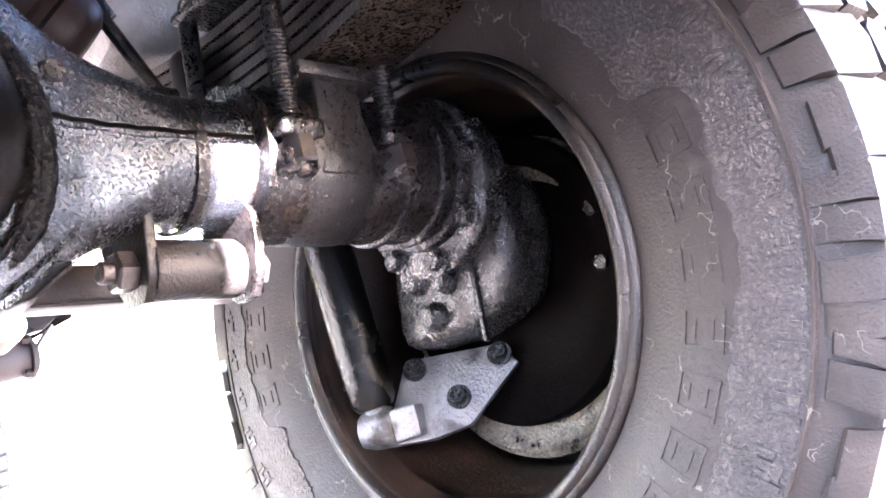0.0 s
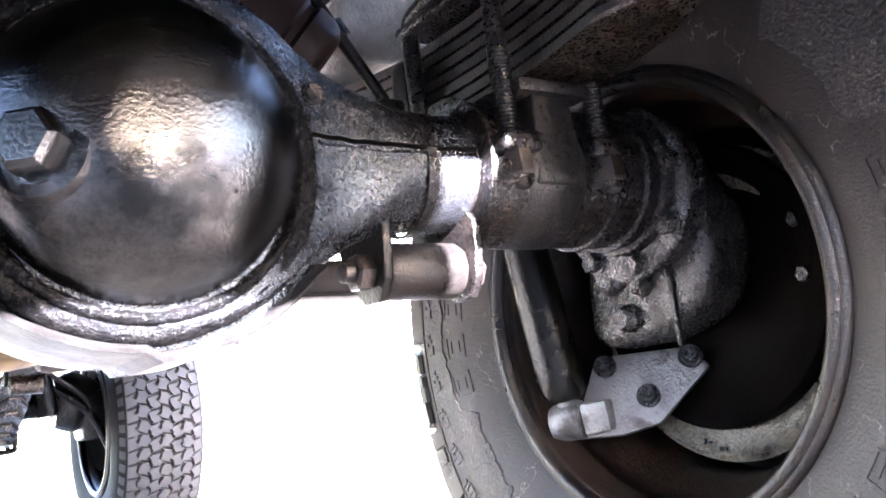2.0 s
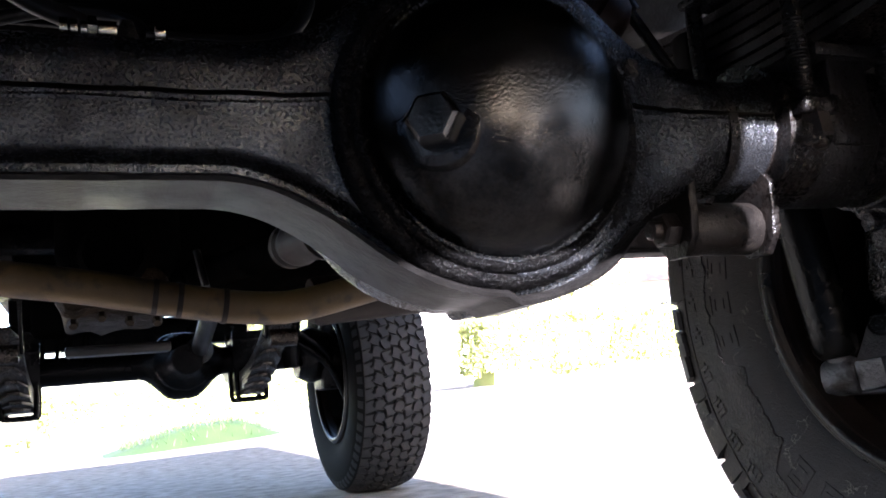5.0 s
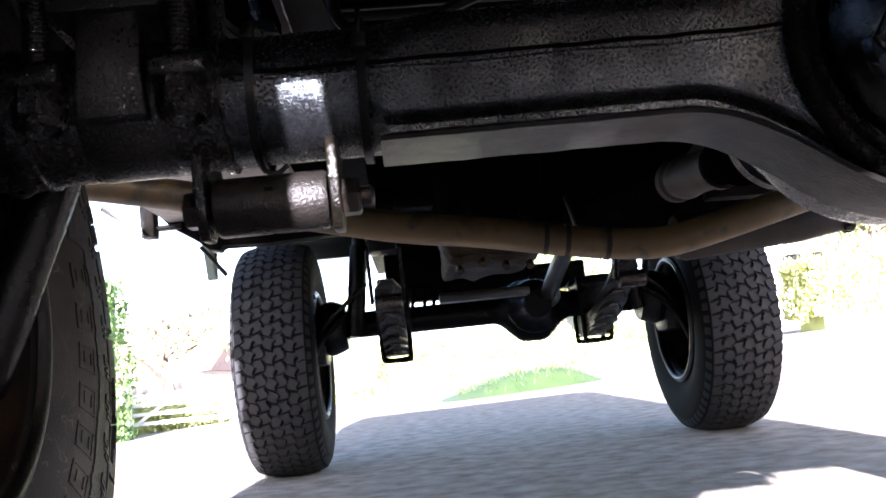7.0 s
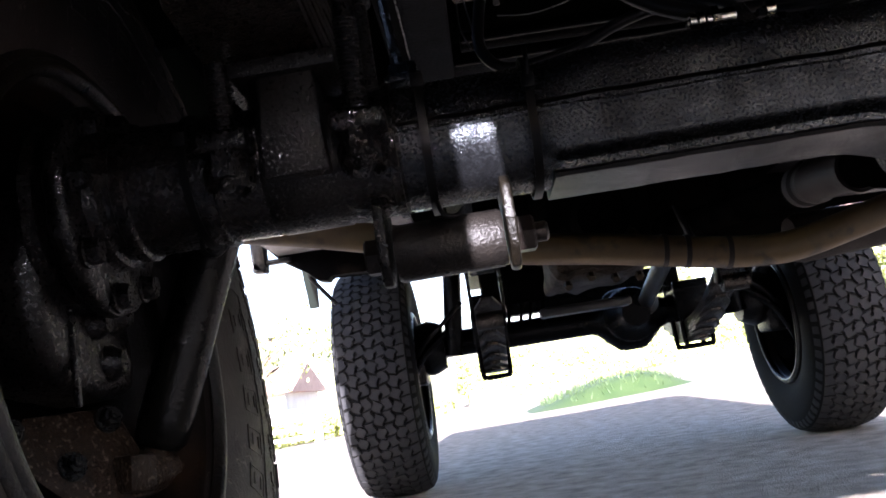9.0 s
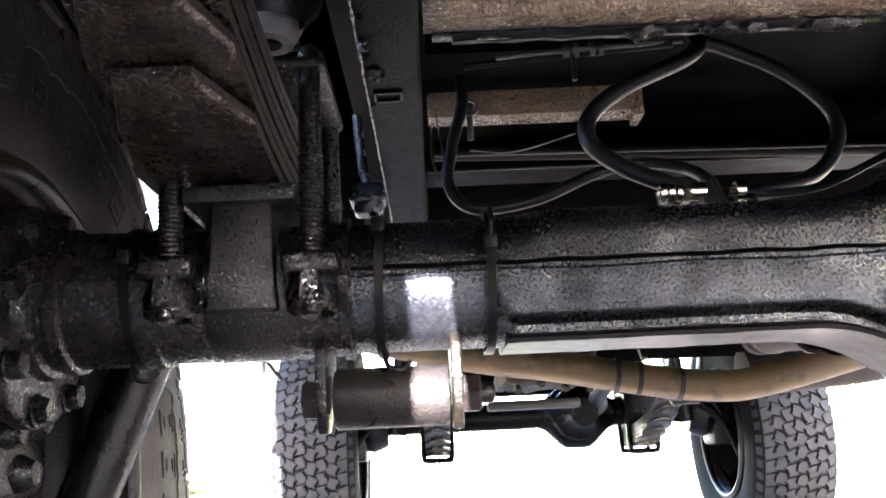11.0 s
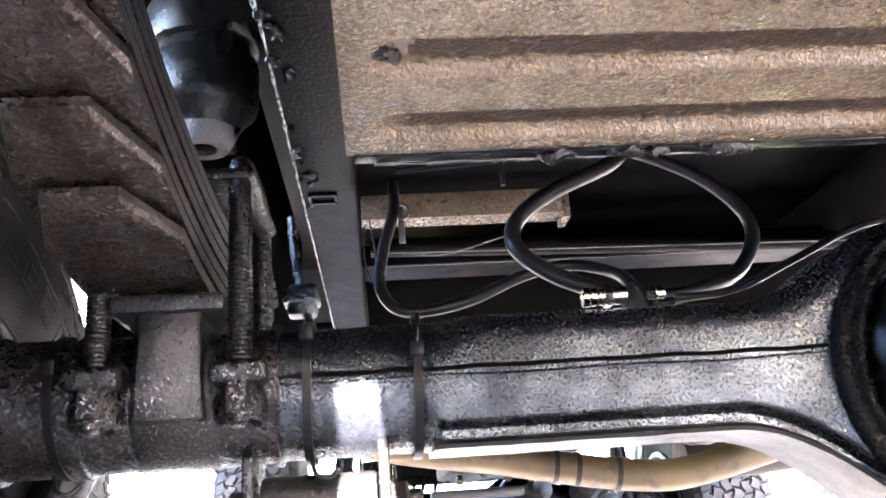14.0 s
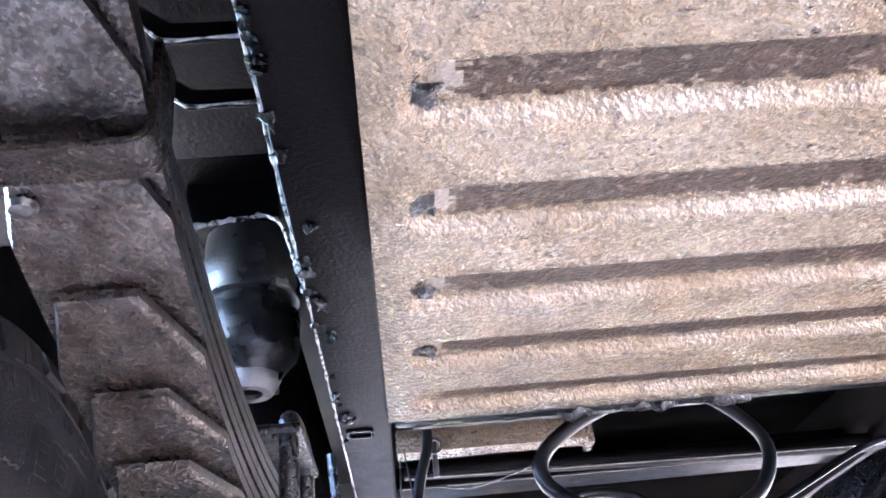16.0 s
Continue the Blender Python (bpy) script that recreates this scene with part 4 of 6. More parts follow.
# ---- rear wheel ends, shocks ----
def rear_hub(s):
    X = lambda x: s * (x + (0.03 if s < 0 else 0.0))
    bm = bmesh.new()
    add_lathe(bm, [(0.0, 0.0), (0.0, 0.06), (0.003, 0.082), (0.006, 0.0855), (0.016, 0.086), (0.02, 0.082), (0.021, 0.07), (0.029, 0.068), (0.031, 0.077), (0.04, 0.079), (0.044, 0.07), (0.05, 0.0)], (X(0.608), 0.056, 0.503), (s, 0, 0), 72)
    roughen(bm, 0.0022, 55)
    # left wheel end takes a darker material to stand for its deeper shade
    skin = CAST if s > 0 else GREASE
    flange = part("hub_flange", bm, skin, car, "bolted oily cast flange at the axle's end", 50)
    for i in range(8):
        a = radians(-54 + 45 * i)
        b = bmesh.new()
        way = (-s, 0, 0)
        c = (X(0.611), 0.056 + 0.0735 * math.cos(a), 0.503 + 0.0735 * math.sin(a))
        add_lathe(b, [(0, 0.0125), (0.003, 0.0125), (0.004, 0.0105)], c, way, 20)
        add_hex(b, c, way, 0.019, 0.013, 0.35)
        roughen(b, 0.0012, 110)
        part("flange_bolt", b, skin, flange, "oily hexagonal flange bolt")
    bm = bmesh.new()
    outline = [(0.125, 0.50), (0.158, 0.452), (0.166, 0.40), (0.162, 0.37), (0.146, 0.356), (0.05, 0.362), (0.012, 0.384), (-0.008, 0.415), (-0.012, 0.47), (0.01, 0.52), (0.06, 0.53)]
    add_prism(bm, [(X(0.646), y, z) for y, z in outline], (s * 0.075, 0, 0), 0.016)
    bmesh.ops.subdivide_edges(bm, edges=[e for e in bm.edges if e.calc_length() > 0.02], cuts=3, use_grid_fill=True)
    roughen(bm, 0.004, 28)
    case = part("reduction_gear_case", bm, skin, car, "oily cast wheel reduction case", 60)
    for y, z, r in ((0.115, 0.428, 0.014), (0.075, 0.416, 0.01), (0.10, 0.385, 0.012)):
        b = bmesh.new()
        add_lathe(b, [(0, r * 1.3), (0.006, r * 1.2), (0.009, r), (0.015, r * 0.8), (0.015, 0)], (X(0.646), y, z), (-s, 0, 0), 18)
        roughen(b, 0.001, 90)
        part("case_boss", b, skin, case)
    bm = bmesh.new()
    add_prism(bm, [(X(0.648), 0.035 + 0.01 * i, z) for i, z in ((0, 0.35), (0, 0.45), (0.6, 0.45), (0.6, 0.35))], (-s * 0.006, 0, 0), 0.002)
    part("case_rib", bm, GREASE, case)
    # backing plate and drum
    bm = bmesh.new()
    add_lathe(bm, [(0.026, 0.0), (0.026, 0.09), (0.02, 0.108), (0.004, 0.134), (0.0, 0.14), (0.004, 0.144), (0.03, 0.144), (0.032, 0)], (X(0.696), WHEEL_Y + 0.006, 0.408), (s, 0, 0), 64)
    drum = part("brake_drum", bm, DRUM_BACK, car, "brown-black brake backing plate and drum inside the wheel")
    bm = bmesh.new()
    add_lathe(bm, [(0.014, 0.115), (0.004, 0.146), (0, 0.152), (0.003, 0.158), (0.012, 0.159), (0.016, 0.155), (0.05, 0.154), (0.05, 0.14), (0.02, 0.117)], (X(0.703), WHEEL_Y, 0.39), (s, 0, 0), 72, True)
    part("drum_lip", bm, DRUM, drum, "bright scuffed drum lip")
    for y, z in ((-0.06, 0.40), (-0.062, 0.452)):
        b = bmesh.new()
        add_hex(b, (X(0.716), y, z), (-s, 0, 0), 0.014, 0.007)
        part("adjuster_bolt", b, GREASE, drum)
    # silver shock plate
    X = lambda x: s * (x + (0.05 if s < 0 else 0.0))
    bm = bmesh.new()
    outline = [(0.654, 0.168, 0.352), (0.71, 0.086, 0.351), (0.715, 0.067, 0.329), (0.672, 0.106, 0.277), (0.648, 0.137, 0.269), (0.622, 0.177, 0.27), (0.632, 0.178, 0.30)]
    add_prism(bm, [(X(a), b, c) for a, b, c in outline], (s * 0.0085, 0.0057, -0.0027), 0.002)
    # left plate: brown stain, and the shade on that side put into its colour
    plate = part("shock_plate", bm, SILVER if s > 0 else GRIME_SHADE, car, "dull silver three-bolt shock absorber plate" if s > 0 else "grimy brown three-bolt shock absorber plate with shade in its colour")
    out = Vector((-0.8 * s, -0.54, 0.26))
    for c in ((0.657, 0.158, 0.341), (0.707, 0.083, 0.340), (0.673, 0.117, 0.305)):
        b = bmesh.new()
        c = Vector((X(c[0]), c[1], c[2]))
        add_lathe(b, [(-0.004, 0.0125), (0.003, 0.0125), (0.003, 0.006)], c, out, 20)
        add_hex(b, c, out, 0.017, 0.011)
        add_lathe(b, [(0, 0.005), (0.016, 0.005), (0.016, 0)], c, out, 12)
        part("plate_bolt", b, GREASE, plate, "grimy bolt in a dark recess")
    pin = Vector((-0.45 * s, 0.88, -0.1)).normalized()
    b = bmesh.new()
    block = Vector((X(0.638), 0.158, 0.290))
    turn = pin.to_track_quat("Y", "Z").to_matrix().to_4x4()
    add_box(b, block - Vector((0.0155, 0.015, 0.0165)), block + Vector((0.0155, 0.015, 0.0165)), 0.004, turn)
    add_lathe(b, [(0.0, 0.012), (0.05, 0.012), (0.052, 0.0)], block, pin, 20)
    part("shock_pin", b, SILVER if s > 0 else GRIME_SHADE, plate, "square-shouldered shock pin")
    # the shock absorber
    low = Vector((-0.682, 0.187, 0.288)) if s < 0 else Vector((0.624, 0.187, 0.288))
    high = Vector((-0.495, 0.225, 0.80)) if s < 0 else Vector((0.576, 0.225, 0.80))
    way = (high - low).normalized()
    b = bmesh.new()
    add_lathe(b, [(0.02, 0.0), (0.022, 0.018), (0.03, 0.024), (0.05, 0.0255), (0.30, 0.0255), (0.302, 0.029), (0.5, 0.029), (0.505, 0.0)], low, way, 36)
    shock = part("shock_absorber", b, SHOCK, car, "faded olive shock absorber leaning inside the wheel")
    b = bmesh.new()
    add_lathe(b, [(-0.017, 0.0), (-0.017, 0.018), (-0.014, 0.0205), (0.016, 0.0205), (0.019, 0.0185), (0.019, 0.0)], low, pin, 28)
    add_tube(b, [low, low + way * 0.03], 0.012, 12)
    part("shock_eye", b, SILVER if s > 0 else GRIME_SHADE, shock, "lower eye")
    b = bmesh.new()
    add_lathe(b, [(-0.02, 0.010), (-0.02, 0.02), (0.02, 0.02), (0.02, 0.010)], high + way * 0.02, (1, 0, 0), 24)
    part("upper_eye", b, GREASE, shock)


for s in (-1, 1):
    rear_hub(s)

# ---- chassis rails, cross members, bump stops ----
for s in (-1, 1):
    bm = bmesh.new()
    xo, xi = s * 0.398, s * 0.343
    pts = [(-0.70, 0.745), (0.9, 0.745), (1.2, 0.70), (2.9, 0.70), (2.9, 0.80), (1.2, 0.80), (0.9, 0.85), (-0.70, 0.85)]
    add_prism(bm, [(xo, y, z) for y, z in pts], (xi - xo, 0, 0), 0.004)
    rail = part("frame_rail", bm, RAIL, car, "black glossy chassis rail with a weathered lower edge")
    # scraped edge; its pale colour also stands for the glint along it
    bm = bmesh.new()
    add_tube(bm, [(xo + s * (0.0005 + 0.0010 * noise.noise(Vector((y * 30, s, 0)))), y, 0.7445 + 0.0012 * noise.noise(Vector((y * 60, s, 4)))) for y in (-0.70 + 0.0125 * i for i in range(127))], lambda q: 0.0011 + 0.0014 * noise.noise(Vector((q * 95, s, 8))), 6, 2)
    part("rail_edge", bm, EDGE_GLINT, rail, "bright scraped lower edge of the rail, its glint in the colour")
    bm = bmesh.new()
    add_tube(bm, [(xi + s * 0.0005, -0.69 + 0.0185 * i, 0.7443 + 0.0006 * noise.noise(Vector((i * 1.7, s, 0)))) for i in range(28)], lambda q: 0.0007 + 0.0006 * noise.noise(Vector((q * 30, s, 3))), 6, 2)
    part("rail_edge", bm, EDGE_GLINT, rail, "thin bright inner edge of the rail")
    rng = random.Random(5 + s)
    for i in range(26):
        y = -0.47 + 0.72 * rng.random() ** 1.4
        b = bmesh.new()
        bmesh.ops.create_icosphere(b, subdivisions=2, radius=0.0025 + 0.005 * rng.random() ** 2, matrix=pose(xo - s * (0.003 + 0.011 * rng.random() ** 2), y, 0.7435) @ Matrix.Diagonal((1.0, 1.3, 0.6, 1)))
        roughen(b, 0.008, 260)
        part("grease_clot", b, CLOT, rail)
    bm = bmesh.new()
    for a, b, c, d in ((-0.392, -0.362, 0.214, 0.217), (-0.392, -0.362, 0.236, 0.239), (-0.392, -0.389, 0.214, 0.239), (-0.365, -0.362, 0.214, 0.239)):
        add_box(bm, (min(-s * a, -s * b), c, 0.741), (max(-s * a, -s * b), d, 0.7465))
    part("tab_slot", bm, PAINT, rail)
    # bump stop bracket: upright plate outboard of the rail, its lower edge swept down to the rail
    bm = bmesh.new()
    sweep = [(0.548, 0.09, 0.945), (0.50, 0.09, 0.952), (0.462, 0.09, 0.955), (0.447, 0.085, 0.945), (0.438, 0.07, 0.92), (0.428, 0.04, 0.88), (0.414, -0.02, 0.82), (0.404, -0.07, 0.78), (0.400, -0.105, 0.755)]
    low = [Vector((s * x, y, z)) for x, y, z in sweep]
    rows = [[bm.verts.new(p), bm.verts.new(p + Vector((0, 0.006, 0.001))), bm.verts.new(Vector((p.x, max(p.y, 0.02) + 0.006, 1.0))), bm.verts.new(Vector((p.x, max(p.y, 0.02), 1.0)))] for p in low]
    for a, c in zip(rows, rows[1:]):
        for k in range(4):
            bm.faces.new((a[k], a[(k + 1) % 4], c[(k + 1) % 4], c[k]))
    bm.faces.new(rows[0])
    bm.faces.new(rows[-1][::-1])
    bracket = part("bump_stop_bracket", bm, PAINT, car, "black folded bump stop bracket on the rail")
    bm = bmesh.new()
    add_tube(bm, [p + Vector((0, 0.002, -0.001)) for p in low], 0.0030, 8, 8)
    roughen(bm, 0.003, 120)
    part("bracket_lip", bm, EDGE_GLINT, bracket, "bright lower lip")
    bm = bmesh.new()
    add_box(bm, (min(s * 0.41, s * 0.548), 0.097, 0.968), (max(s * 0.41, s * 0.548), 0.235, 0.976), 0.002)
    part("stop_seat", bm, PAINT, bracket)
    bm = bmesh.new()
    add_lathe(bm, [(0, 0.014), (0.0, 0.025), (0.006, 0.029), (0.02, 0.036), (0.034, 0.047), (0.04, 0.0525), (0.048, 0.0545), (0.084, 0.0555), (0.089, 0.0545), (0.0905, 0.049), (0.104, 0.047), (0.106, 0.055), (0.112, 0.0575), (0.146, 0.0575), (0.148, 0.053), (0.165, 0.053), (0.188, 0.05), (0.19, 0.0), (0.03, 0.0), (0.028, 0.014)], (s * 0.49, 0.168, 0.778), (0, 0, 1), 64)
    roughen(bm, 0.0012, 40)
    stop = part("bump_stop", bm, RUBBER, car, "stepped black rubber bump stop with a hollow tip", 50)
    part("stop_ring", made(lambda b: add_lathe(b, [(-0.0012, 0.0142), (-0.0012, 0.0252), (0.006, 0.0296), (0.016, 0.0345), (0.018, 0.0345), (0.006, 0.0285), (0.004, 0.0142)], (s * 0.49, 0.168, 0.778), (0, 0, 1), 40, True)), SILVER, stop, "grey worn tip of the rubber")
    # small brackets further back on the outer side
    for y in (-0.341, -0.281):
        bm = bmesh.new()
        add_prism(bm, [(s * 0.402, y, 0.80), (s * 0.456, y, 0.80), (s * 0.484, y, 0.83), (s * 0.484, y, 0.842), (s * 0.452, y, 0.812), (s * 0.402, y, 0.812)], (0, 0.005, 0), 0.001)
        part("pipe_bracket", bm, PAINT, rail)
        bm = bmesh.new()
        add_tube(bm, [(s * 0.402, y, 0.8), (s * 0.43, y - 0.0004, 0.7998), (s * 0.456, y, 0.8), (s * 0.47, y - 0.0003, 0.815), (s * 0.484, y, 0.83)], lambda q: 0.0011 + 0.0005 * math.sin(q * 17), 6, 3)
        part("bracket_edge", bm, EDGE_GLINT, rail, "thin bright edge of the pipe bracket")

for y0, y1, z0, z1, mat in ((0.56, 0.64, 0.765, 0.80, RAIL), (1.55, 1.62, 0.70, 0.76, PAINT), (-0.70, -0.63, 0.79, 0.86, PAINT)):
    bm = bmesh.new()
    add_box(bm, (-0.345, y0, z0), (0.345, y1, z1), 0.006)
    part("cross_member", bm, mat, car, "black glossy chassis cross member")
bm = bmesh.new()
add_tube(bm, [(-0.33, 0.50, 0.775), (0.0, 0.5, 0.765), (0.34, 0.5, 0.755)], 0.014, 14)
part("cross_tube", bm, RAIL, car, "glossy black cross tube over the axle")
bm = bmesh.new()
add_tube(bm, [(-0.33, 0.42, 0.742), (0.0, 0.42, 0.736), (0.34, 0.42, 0.73)], 0.0022, 8)
part("brake_pipe", bm, SHAFT, car, "thin metal brake pipe")
bm = bmesh.new()
add_box(bm, (-0.338, 0.205, 0.709), (-0.125, 0.235, 0.737), 0.003)
add_box(bm, (-0.130, 0.203, 0.703), (-0.122, 0.237, 0.742), 0.002)
roughen(bm, 0.001, 60)
part("support_bar", bm, TAN, car, "tan coated support bar between rail and tank")

# ---- fuel tank with pressed grooves ----
bm = bmesh.new()
x0, x1, y0, y1, zb = -0.341, 0.353, -0.66, -0.165, 0.613
grooves = [-0.2085 - 0.0727 * i for i in range(6)]
xs = [x0, x0 + 0.012] + [x0 + 0.012 + 0.003 * i for i in range(1, 16)] + [x0 + 0.06 + (x1 - x0 - 0.12) * i / 190 for i in range(191)] + [x1 - 0.04, x1 - 0.012, x1]
ys = [y0 + (y1 - y0) * i / 250 for i in range(251)]


def tank_z(x, y):
    edge = min(x - x0, x1 - x, y - y0, y1 - y)
    z = zb + 0.004 * (1 - ease(edge / 0.012))
    for g in grooves:
        d = (y - g)
        run = max(0, x0 + 0.032 - x, x - (x1 - 0.032))
        z += 0.0055 * ease((0.0185 - math.hypot(d, run)) / 0.007)
    return z + 0.0006 * noise.noise(Vector((x * 60, y * 60, 0)))


grid = [[bm.verts.new((x, y, tank_z(x, y))) for x in xs] for y in ys]
for a, b in zip(grid, grid[1:]):
    for i in range(len(xs) - 1):
        face = bm.faces.new((a[i], a[i + 1], b[i + 1], b[i]))
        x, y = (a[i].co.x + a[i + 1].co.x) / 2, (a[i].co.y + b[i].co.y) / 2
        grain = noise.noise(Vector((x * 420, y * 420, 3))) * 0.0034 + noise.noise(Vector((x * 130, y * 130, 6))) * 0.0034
        # groove bands: grime, with the shade of each near wall coloured in
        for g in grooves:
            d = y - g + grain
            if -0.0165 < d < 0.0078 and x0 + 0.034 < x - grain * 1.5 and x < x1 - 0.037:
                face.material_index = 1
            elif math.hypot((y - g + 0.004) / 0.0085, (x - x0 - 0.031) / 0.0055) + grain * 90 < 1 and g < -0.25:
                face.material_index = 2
        if y > y1 - 0.013 + grain * 2.2:
            face.material_index = 1
border = grid[0] + [r[-1] for r in grid[1:]] + grid[-1][-2::-1] + [r[0] for r in grid[-2:0:-1]]
up = [bm.verts.new((min(v.co.x, 0.344), v.co.y, 0.755)) for v in border]
for i in range(len(border)):
    j = (i + 1) % len(border)
    bm.faces.new((border[i], up[i], up[j], border[j]))
bm.faces.new(up)
tank = part("fuel_tank", bm, [TAN, GRIME_SHADE, BARE], car, "tan coated fuel tank with pressed grooves across its floor", 50)
bm = bmesh.new()
add_box(bm, (x0 + 0.004, y1 - 0.002, zb + 0.002), (x1 - 0.004, y1 + 0.009, zb + 0.007), 0.001)
roughen(bm, 0.002, 40)
part("tank_seam", bm, CLOT, tank, "grimy seam flange")
bm = bmesh.new()
add_tube(bm, [(-0.325 + 0.0105 * i, y1 + 0.008 + 0.001 * noise.noise(Vector((i * 1.3, 0, 0))), zb + 0.0015 + 0.001 * noise.noise(Vector((i * 0.9, 3, 0)))) for i in range(21)], lambda q: 0.0008 + 0.0008 * noise.noise(Vector((q * 14, 1, 0))), 6, 3)
part("seam_edge", bm, STEEL, tank, "bright worn edge of the seam")
rng = random.Random(9)
for x in (-0.215, -0.172, -0.155, -0.11, -0.105, 0.05, 0.12):
    b = bmesh.new()
    bmesh.ops.create_icosphere(b, subdivisions=2, radius=0.006 + 0.004 * rng.random(), matrix=pose(x, y1 + 0.004, zb + 0.002) @ Matrix.Diagonal((1.8, 0.8, 0.5, 1)))
    roughen(b, 0.004, 120)
    part("seam_clot", b, GREASE, tank)
for i, g in enumerate(grooves[1:]):
    b = bmesh.new()
    bmesh.ops.create_icosphere(b, subdivisions=2, radius=0.0075, matrix=pose(x0 + 0.021, g + 0.002, zb + 0.005) @ Matrix.Diagonal((0.9, 0.85, 0.3, 1)))
    roughen(b, 0.007, 190)
    part("mud_clot", b, TUBE, tank, "clot of dried mud in a groove's end")

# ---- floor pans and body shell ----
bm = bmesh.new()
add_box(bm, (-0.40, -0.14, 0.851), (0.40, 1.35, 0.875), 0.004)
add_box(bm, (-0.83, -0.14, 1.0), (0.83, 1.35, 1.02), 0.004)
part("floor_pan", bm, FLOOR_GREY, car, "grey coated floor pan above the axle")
bm = bmesh.new()
add_box(bm, (-0.80, 1.35, 0.86), (0.80, 2.9, 0.875), 0.004)
part("engine_bay_tray", bm, DARK, car)
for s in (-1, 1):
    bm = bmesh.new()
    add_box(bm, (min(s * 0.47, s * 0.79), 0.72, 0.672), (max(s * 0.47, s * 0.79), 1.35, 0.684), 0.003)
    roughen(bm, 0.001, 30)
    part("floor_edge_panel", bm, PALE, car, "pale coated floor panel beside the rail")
    if s > 0:
        # made-up black box, blocks the bright sliver beside the silencer
        bm = bmesh.new()
        add_box(bm, (0.49, 1.36, 0.63), (0.80, 1.66, 0.86), 0.02)
        roughen(bm, 0.002, 20)
        part("gap_filler_box", bm, DARK, car, "black box added under the body to close a bright gap")
    # arch front wall: near-black on the left, pale on the right
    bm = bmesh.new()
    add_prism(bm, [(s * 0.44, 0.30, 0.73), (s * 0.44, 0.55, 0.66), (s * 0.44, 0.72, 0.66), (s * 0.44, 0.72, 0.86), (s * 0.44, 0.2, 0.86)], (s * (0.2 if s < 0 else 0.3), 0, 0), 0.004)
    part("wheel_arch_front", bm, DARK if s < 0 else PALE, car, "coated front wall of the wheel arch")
    # side panel with two wheel arches
    arch = lambda cy, r, z0: [(cy - r * math.cos(radians(a)), z0 + r * math.sin(radians(a)) * 0.9) for a in range(0, 181, 12)]
    outline = [(-0.70, 0.74), (-0.48, 0.70)] + arch(0.04, 0.47, 0.60) + [(0.6, 0.86 if s < 0 else 0.80), (1.85, 0.86 if s < 0 else 0.80)] + arch(FRONT_Y, 0.47, 0.62) + [(2.95, 0.66), (3.0, 1.15), (1.15, 1.2), (0.75, 1.92), (-0.70, 1.92)]
    bm = bmesh.new()
    add_prism(bm, [(s * 0.86, y, z) for y, z in outline], (-s * 0.03, 0, 0))
    part("side_panel", bm, BODY, car, "dark body side with wheel arches")
    bm = bmesh.new()
    steps = [(s * 0.83, 0.04 - 0.47 * math.cos(radians(a)), 0.60 + 0.423 * math.sin(radians(a))) for a in range(0, 151 if s < 0 else 181, 10)]
    va = [bm.verts.new(p) for p in steps]
    vb = [bm.verts.new((s * 0.56, p[1], p[2])) for p in steps]
    for i in range(len(va) - 1):
        bm.faces.new((va[i], va[i + 1], vb[i + 1], vb[i]))
    bmesh.ops.solidify(bm, geom=bm.faces, thickness=0.004)
    part("wheel_arch_liner", bm, DARK, car, "black wheel arch liner")
for lo, hi, nm in (((-0.84, -0.70, 1.0), (0.84, -0.66, 1.92), "rear_panel"), ((-0.84, -0.66, 1.88), (0.84, 0.75, 1.92), "roof"), ((-0.84, 1.15, 1.12), (0.84, 2.98, 1.18), "bonnet"), ((-0.84, 2.95, 0.79), (0.84, 2.99, 1.12), "grille_panel")):
    bm = bmesh.new()
    add_box(bm, lo, hi, 0.006)
    part(nm, bm, BODY, car)
bm = bmesh.new()
add_prism(bm, [(-0.84, 1.15, 1.18), (-0.84, 0.75, 1.9), (-0.84, 0.72, 1.9), (-0.84, 1.12, 1.18)], (1.68, 0, 0))
part("windscreen_frame", bm, BODY, car)
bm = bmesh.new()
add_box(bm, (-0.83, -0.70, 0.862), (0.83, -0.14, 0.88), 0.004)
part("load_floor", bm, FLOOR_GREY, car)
# unseen sill, brought low enough to hold the sun off the springs
bm = bmesh.new()
add_box(bm, (-0.83, -0.72, 0.75), (0.83, -0.69, 1.0), 0.004)
part("tail_shade_sill", bm, BODY, car)

# ---- exhaust, silencer, shafts ----
bm = bmesh.new()
add_tube(bm, [(-0.86, 0.78, 0.66), (-0.75, 0.78, 0.637), (-0.625, 0.79, 0.611), (-0.45, 0.80, 0.568), (-0.291, 0.80, 0.530), (-0.15, 0.80, 0.507), (-0.06, 0.80, 0.489), (0.04, 0.80, 0.471), (0.115, 0.80, 0.463), (0.17, 0.80, 0.466), (0.265, 0.80, 0.486), (0.395, 0.81, 0.518), (0.5, 0.88, 0.545), (0.52, 1.0, 0.54)], 0.0255, 20, 8)
pipe = part("exhaust_pipe", bm, EXHAUST, car, "brown rusted exhaust pipe crossing under the floor", 50)
for x, z in ((-0.055, 0.4885), (-0.02, 0.482), (0.045, 0.470)):
    bm = bmesh.new()
    add_lathe(bm, [(0, 0.0252), (0, 0.0272), (0.008, 0.0272), (0.008, 0.0252)], (x, 0.80, z), (1, 0, -0.13), 24, True)
    part("pipe_band", bm, MUFFLER, pipe)
bm = bmesh.new()
